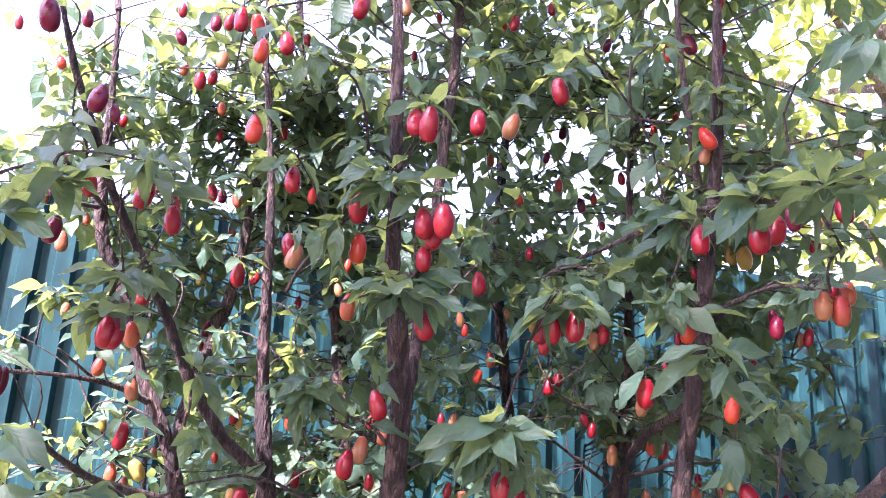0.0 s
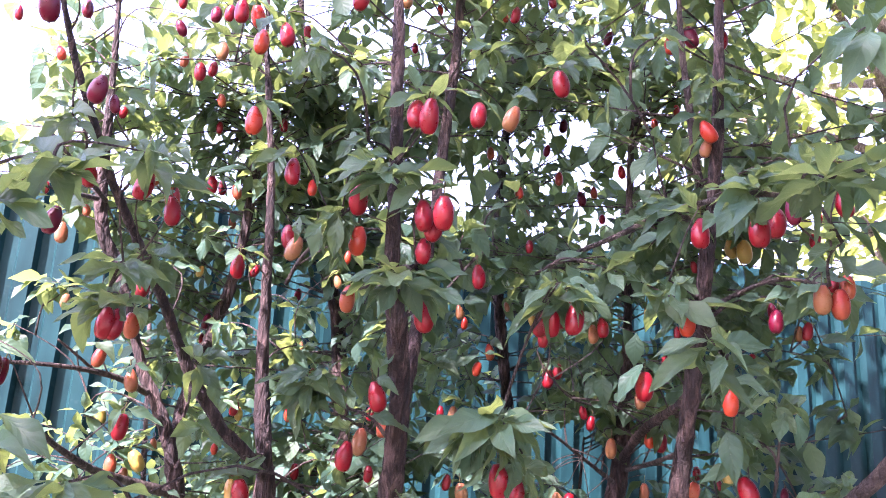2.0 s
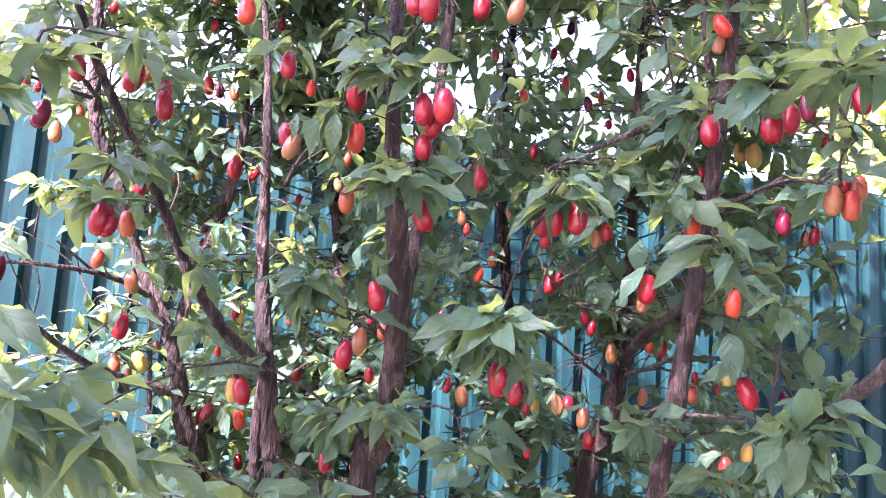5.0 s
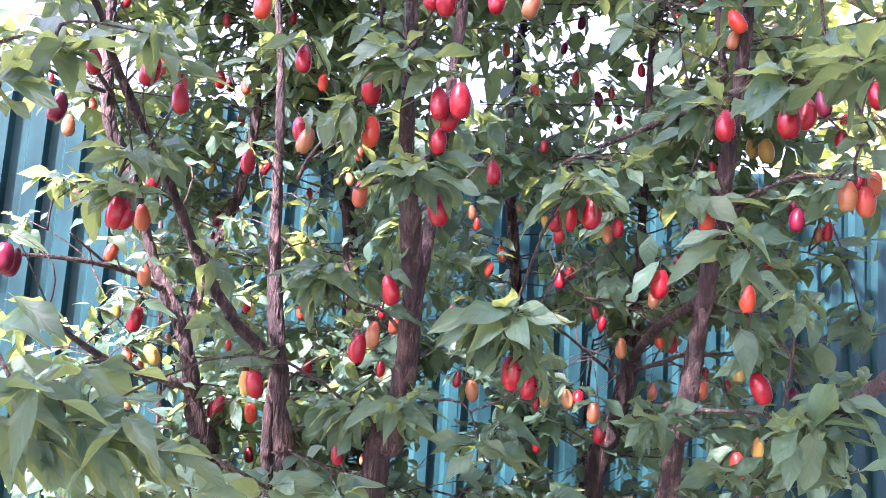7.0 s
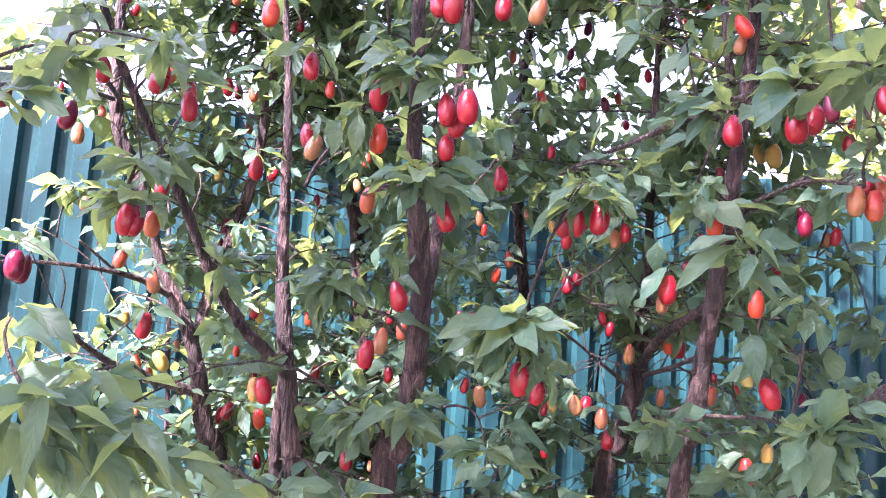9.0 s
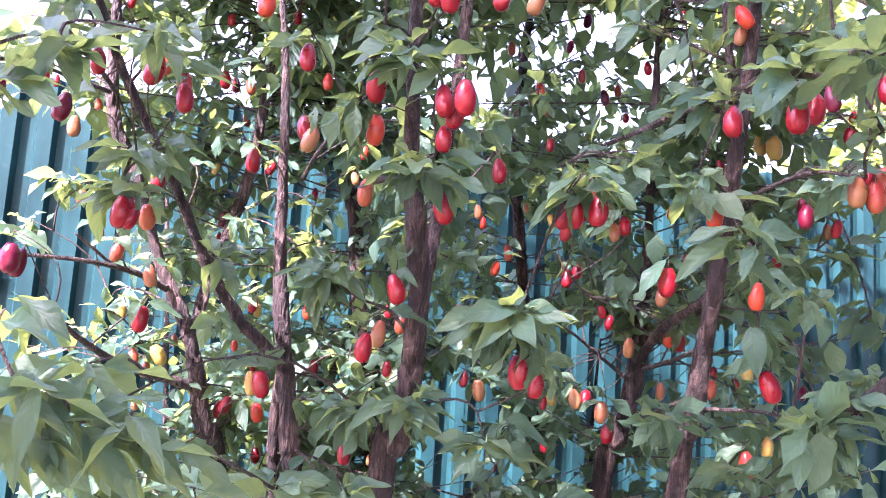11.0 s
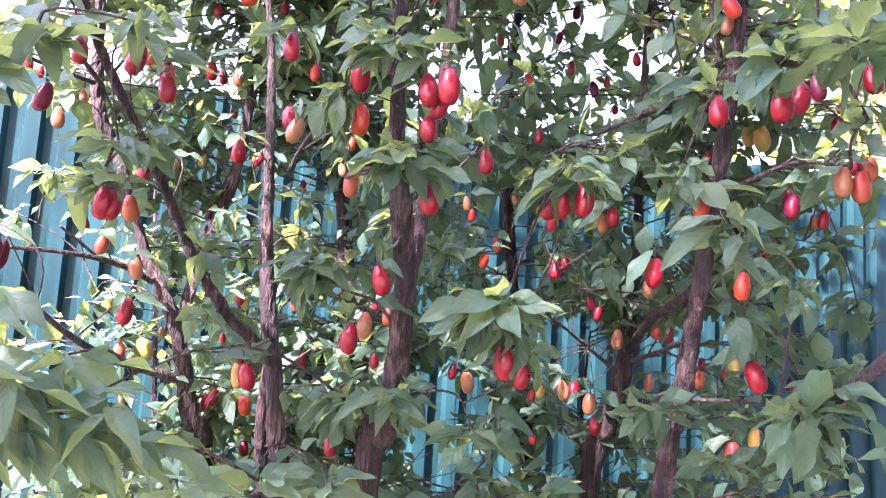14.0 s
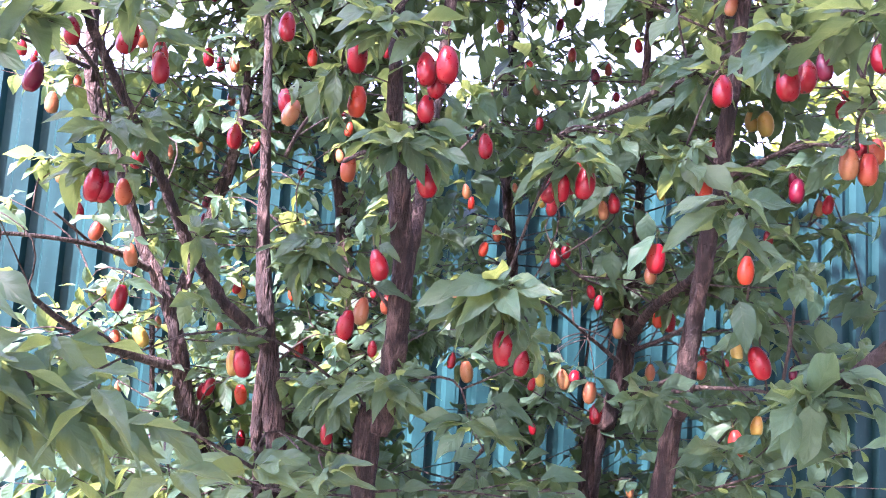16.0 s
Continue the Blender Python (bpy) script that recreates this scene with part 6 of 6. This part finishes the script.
# sunlit growth close to the fence
stem("stem", (-0.35, 1.30, -0.05, 0.0075), (-0.42, 1.36, 0.7, 0.0070), (-0.50, 1.40, 1.35, 0.0055), (-0.55, 1.42, 1.75, 0.0040), (-0.60, 1.42, 2.1, 0.002))
ALL_POCKETS, POCKETS = POCKETS, POCKETS[:SIGHT]
grow(330, GROW, 0.9, 1.75, (0.08, 0.32), (-0.2, 0.1), leaf=(0.022, 0.042), spacing=0.018, keep=lambda p: -0.82 < p.x < -0.12 and 1.26 < p.y < 1.78 + 0.2 * p.x and 1.02 < p.z < 1.70)
POCKETS = ALL_POCKETS
# unseen top of the crown, added above the view to shade the fence
TOP = len(STEMS)
stem("limb", (-0.2463, 1.1411, 2.05, 0.0052), (-0.30, 1.15, 2.35, 0.005), (-0.42, 1.20, 2.70, 0.004), (-0.50, 1.20, 3.05, 0.002))
stem("limb", (-0.4462, 0.9066, 2.03, 0.0042), (-0.55, 1.02, 2.35, 0.004), (-0.70, 1.12, 2.75, 0.003), (-0.75, 1.15, 3.00, 0.002))
stem("limb", (0.0905, 1.2271, 2.22, 0.0056), (0.12, 1.22, 2.50, 0.005), (0.15, 1.25, 2.90, 0.003), (0.13, 1.20, 3.15, 0.002))
stem("limb", (0.2462, 1.0544, 2.04, 0.0043), (0.33, 1.15, 2.45, 0.004), (0.40, 1.20, 2.85, 0.003), (0.42, 1.20, 3.05, 0.002))
stem("limb", (-0.0044, 0.8817, 2.15, 0.0031), (-0.06, 1.05, 2.50, 0.003), (-0.12, 1.15, 2.85, 0.002))
stem("limb", (0.2536, 0.6909, 2.04, 0.0029), (0.40, 0.90, 2.40, 0.003), (0.55, 1.10, 2.80, 0.002), (0.62, 1.15, 3.05, 0.0015))
BODY, STEMS = STEMS, STEMS[TOP:]
grow(230, GROW, 2.3, 3.2, (0.10, 0.40), (0, 0.1), leaf=(0.034, 0.062), spacing=0.024, keep=lambda p: p.z > 1.60 + 0.68 * p.y and 0.9 < p.y < 1.6)
grow(300, GROW, 2.2, 3.3, (0.12, 0.42), (0.2, 0.1), leaf=(0.034, 0.062), spacing=0.024, keep=lambda p: p.z > 1.60 + 0.68 * p.y and 0.85 < p.y < 1.7 and p.x > 0.12)
STEMS = BODY
# limbs beside the view, mostly unseen, added to block sky and sun
SIDE = len(STEMS)
stem("stem", (1.35, 1.25, -0.05, 0.024), (1.31, 1.20, 1.0, 0.018), (1.22, 1.14, 2.0, 0.012), (1.12, 1.05, 2.75, 0.004))
stem("stem", (1.62, 1.40, -0.05, 0.024), (1.66, 1.45, 1.0, 0.018), (1.70, 1.50, 1.9, 0.010), (1.72, 1.50, 2.6, 0.004))
stem("stem", (1.05, 0.72, -0.05, 0.026), (1.02, 0.66, 0.8, 0.022), (0.95, 0.58, 1.5, 0.019), (0.84, 0.5, 2.0, 0.015), (0.75, 0.3, 2.5, 0.008))
stem("limb", (0.97, 0.6, 1.35, 0.013), (0.85, 0.35, 1.6, 0.011), (0.72, 0.1, 1.8, 0.008), (0.6, -0.15, 2.0, 0.003))
stem("limb", (0.9, 0.54, 1.75, 0.012), (0.66, 0.46, 1.86, 0.0105), (0.50, 0.45, 1.76, 0.0095), (0.36, 0.447, 1.58, 0.0085))
stem("limb", (-0.72, 0.95, 1.02, 0.012), (-0.66, 0.62, 1.36, 0.010), (-0.58, 0.32, 1.58, 0.008), (-0.50, 0.10, 1.66, 0.005), (-0.42, -0.06, 1.68, 0.002))
stem("limb", (-0.62, 0.46, 1.48, 0.007), (-0.68, 0.44, 1.75, 0.006), (-0.72, 0.42, 2.0, 0.005), (-0.74, 0.38, 2.3, 0.002))
STEMS = STEMS[SIDE:]
grow(22, GROW, 1.75, 2.3, (0.08, 0.24), (0, 0), keep=lambda p: p.x < -0.78 * max(p.y, 0.0) - 0.12 and p.y < 0.58, near=0.3)
grow(240, GROW, 1.2, 1.9, (0.08, 0.30), (0, 0), keep=lambda p: p.x < -0.82 * max(p.y, 0.0) - 0.14 and p.y < 0.5, near=0.3)
grow(300, GROW, 1.0, 2.6, (0.12, 0.5), (0.1, -0.1), keep=lambda p: p.x > 0.70 * max(p.y, 0.0) + 0.10 and p.y > -0.3, near=0.3)
grow(420, GROW, 0.9, 2.8, (0.15, 0.5), (-0.1, 0), leaf=(0.045, 0.075), spacing=0.03, keep=lambda p: p.x > 0.62 * p.y + 0.12 and 0.3 < p.y < 1.9 + 0.2 * p.x)


def join_twig(tip, wood, thick, reach):
    """A thin arching twig from a tip back to the nearest wood."""
    p = np.array(tip)
    near = wood[np.argmin(((wood - p - np.array((0, 0.03, -0.03))) ** 2).sum(1))]
    a, b = Vector(near), Vector(tip)
    far = (b - a).length
    if far < 0.012 or far > reach:
        return []
    bow = Vector((GROW.gauss(0, 0.16), GROW.gauss(0, 0.12), GROW.uniform(0.02, 0.26))) * far
    line = np.array([(*(a.lerp(b, k / 6) + bow * math.sin(math.pi * k / 6)), thick * (1.3 - 0.7 * k / 6)) for k in range(7)])
    pts, faces = tube(line, 5)
    TWIGS[0].extend(pts)
    TWIGS[1].extend([tuple(v + TWIGS[2][0] for v in f) for f in faces])
    TWIGS[2][0] += len(pts)
    return [q[:3] for q in line]


wood = np.concatenate([line[:, :3] for line in WOOD])
for node in NODES:
    more = join_twig(node, wood, 0.0012, 0.30)
    if more:
        wood = np.concatenate([wood, np.array(more)])
for h, size in HANGING:
    join_twig(h + Vector((0, 0, 0.86 * size)), wood, 0.0008, 0.11)
crown = link_part("crown", rest.mesh("crown"), LEAF, shrub, "dense mid-green oval leaves with curved veins", HOME)
crown["kind"] = "stuff"
twigs = link_part("twig_growth", smooth_mesh("twig_growth", TWIGS[0], TWIGS[1]), TWIG, shrub, "fine grey-brown twigs", HOME)
twigs["kind"] = "stuff"


# ---------------------------------------------------------------- trees: one beyond the fence, two unseen behind the camera
def far_tree(x, y, top, spread, seed, leaves, label, low=0.35, limbs=34, loose=0.16, words="sunlit yellow-green leaves", leaf=(0.07, 0.12), shapes=LIGHT_SHAPES, foliage=LEAF_FAR, bark=BARK_SUNLIT):
    rng = random.Random(seed)
    tree = new("tree")
    tree.matrix_basis = pose(x, y, 0)
    tagged(tree, label, "tree")
    trunk = spline([(0, 0, -0.1, 0.10), (0.05, 0.02, top * 0.3, 0.08), (-0.03, 0, top * 0.6, 0.055), (0, 0, top, 0.012)], 0.08)
    link_part("trunk", smooth_mesh("trunk", *tube(trunk, 12, 0.08)), bark, tree)
    fol = Foliage()
    for _ in range(limbs):
        q = trunk[rng.randrange(int(len(trunk) * low), len(trunk) - 1)]
        an = rng.uniform(0, 2 * math.pi)
        ln = spread * rng.uniform(0.55, 1.1)
        tip = Vector((q[0] + math.cos(an) * ln, q[1] + math.sin(an) * ln, q[2] + rng.uniform(0.1, 0.6)))
        mid = Vector(q[:3]).lerp(tip, 0.5) + Vector((0, 0, 0.12))
        limb = spline([(*q[:3], 0.026), (*mid, 0.015), (*tip, 0.004)], 0.07)
        link_part("limb", smooth_mesh("limb", *tube(limb, 7, 0.05)), bark, tree)
        for _ in range(leaves // limbs):
            c = Vector(limb[rng.randrange(len(limb) // 4, len(limb))][:3]) + Vector([rng.gauss(0, loose) for _ in range(3)])
            w = Vector((rng.gauss(0, 1), rng.gauss(0, 1), rng.uniform(-1, 0.2))).normalized()
            ln = rng.uniform(*leaf)
            ax = leaf_axes(c, c + w * ln, -0.3, rng)
            fol.add(c, *ax, ln, rng.uniform(0.9, 1.3), rng.randrange(4), shapes)
    cr = link_part("crown", fol.mesh("crown"), foliage, tree, words)
    cr["kind"] = "stuff"


far_tree(2.15, 3.6, 4.2, 1.25, 4, 3600, "leafy sunlit yellow-green tree beyond the fence")
# unseen tree added behind the camera to cast shade on the shrub
far_tree(-1.45, -4.92, 7.9, 3.0, 9, 24000, "tall broad unseen tree added behind the camera to shade the shrub", 0.55, 110, 0.26, "mid-green leaves", (0.14, 0.20), COARSE_SHAPES, LEAF, BARK)
# unseen tree added to cut the skylight on fence and front leaves
far_tree(2.5, -3.9, 6.6, 2.3, 15, 12000, "broad leafy unseen tree added behind the camera to block skylight", 0.40, 80, 0.26, "mid-green leaves", (0.14, 0.20), COARSE_SHAPES, LEAF, BARK)
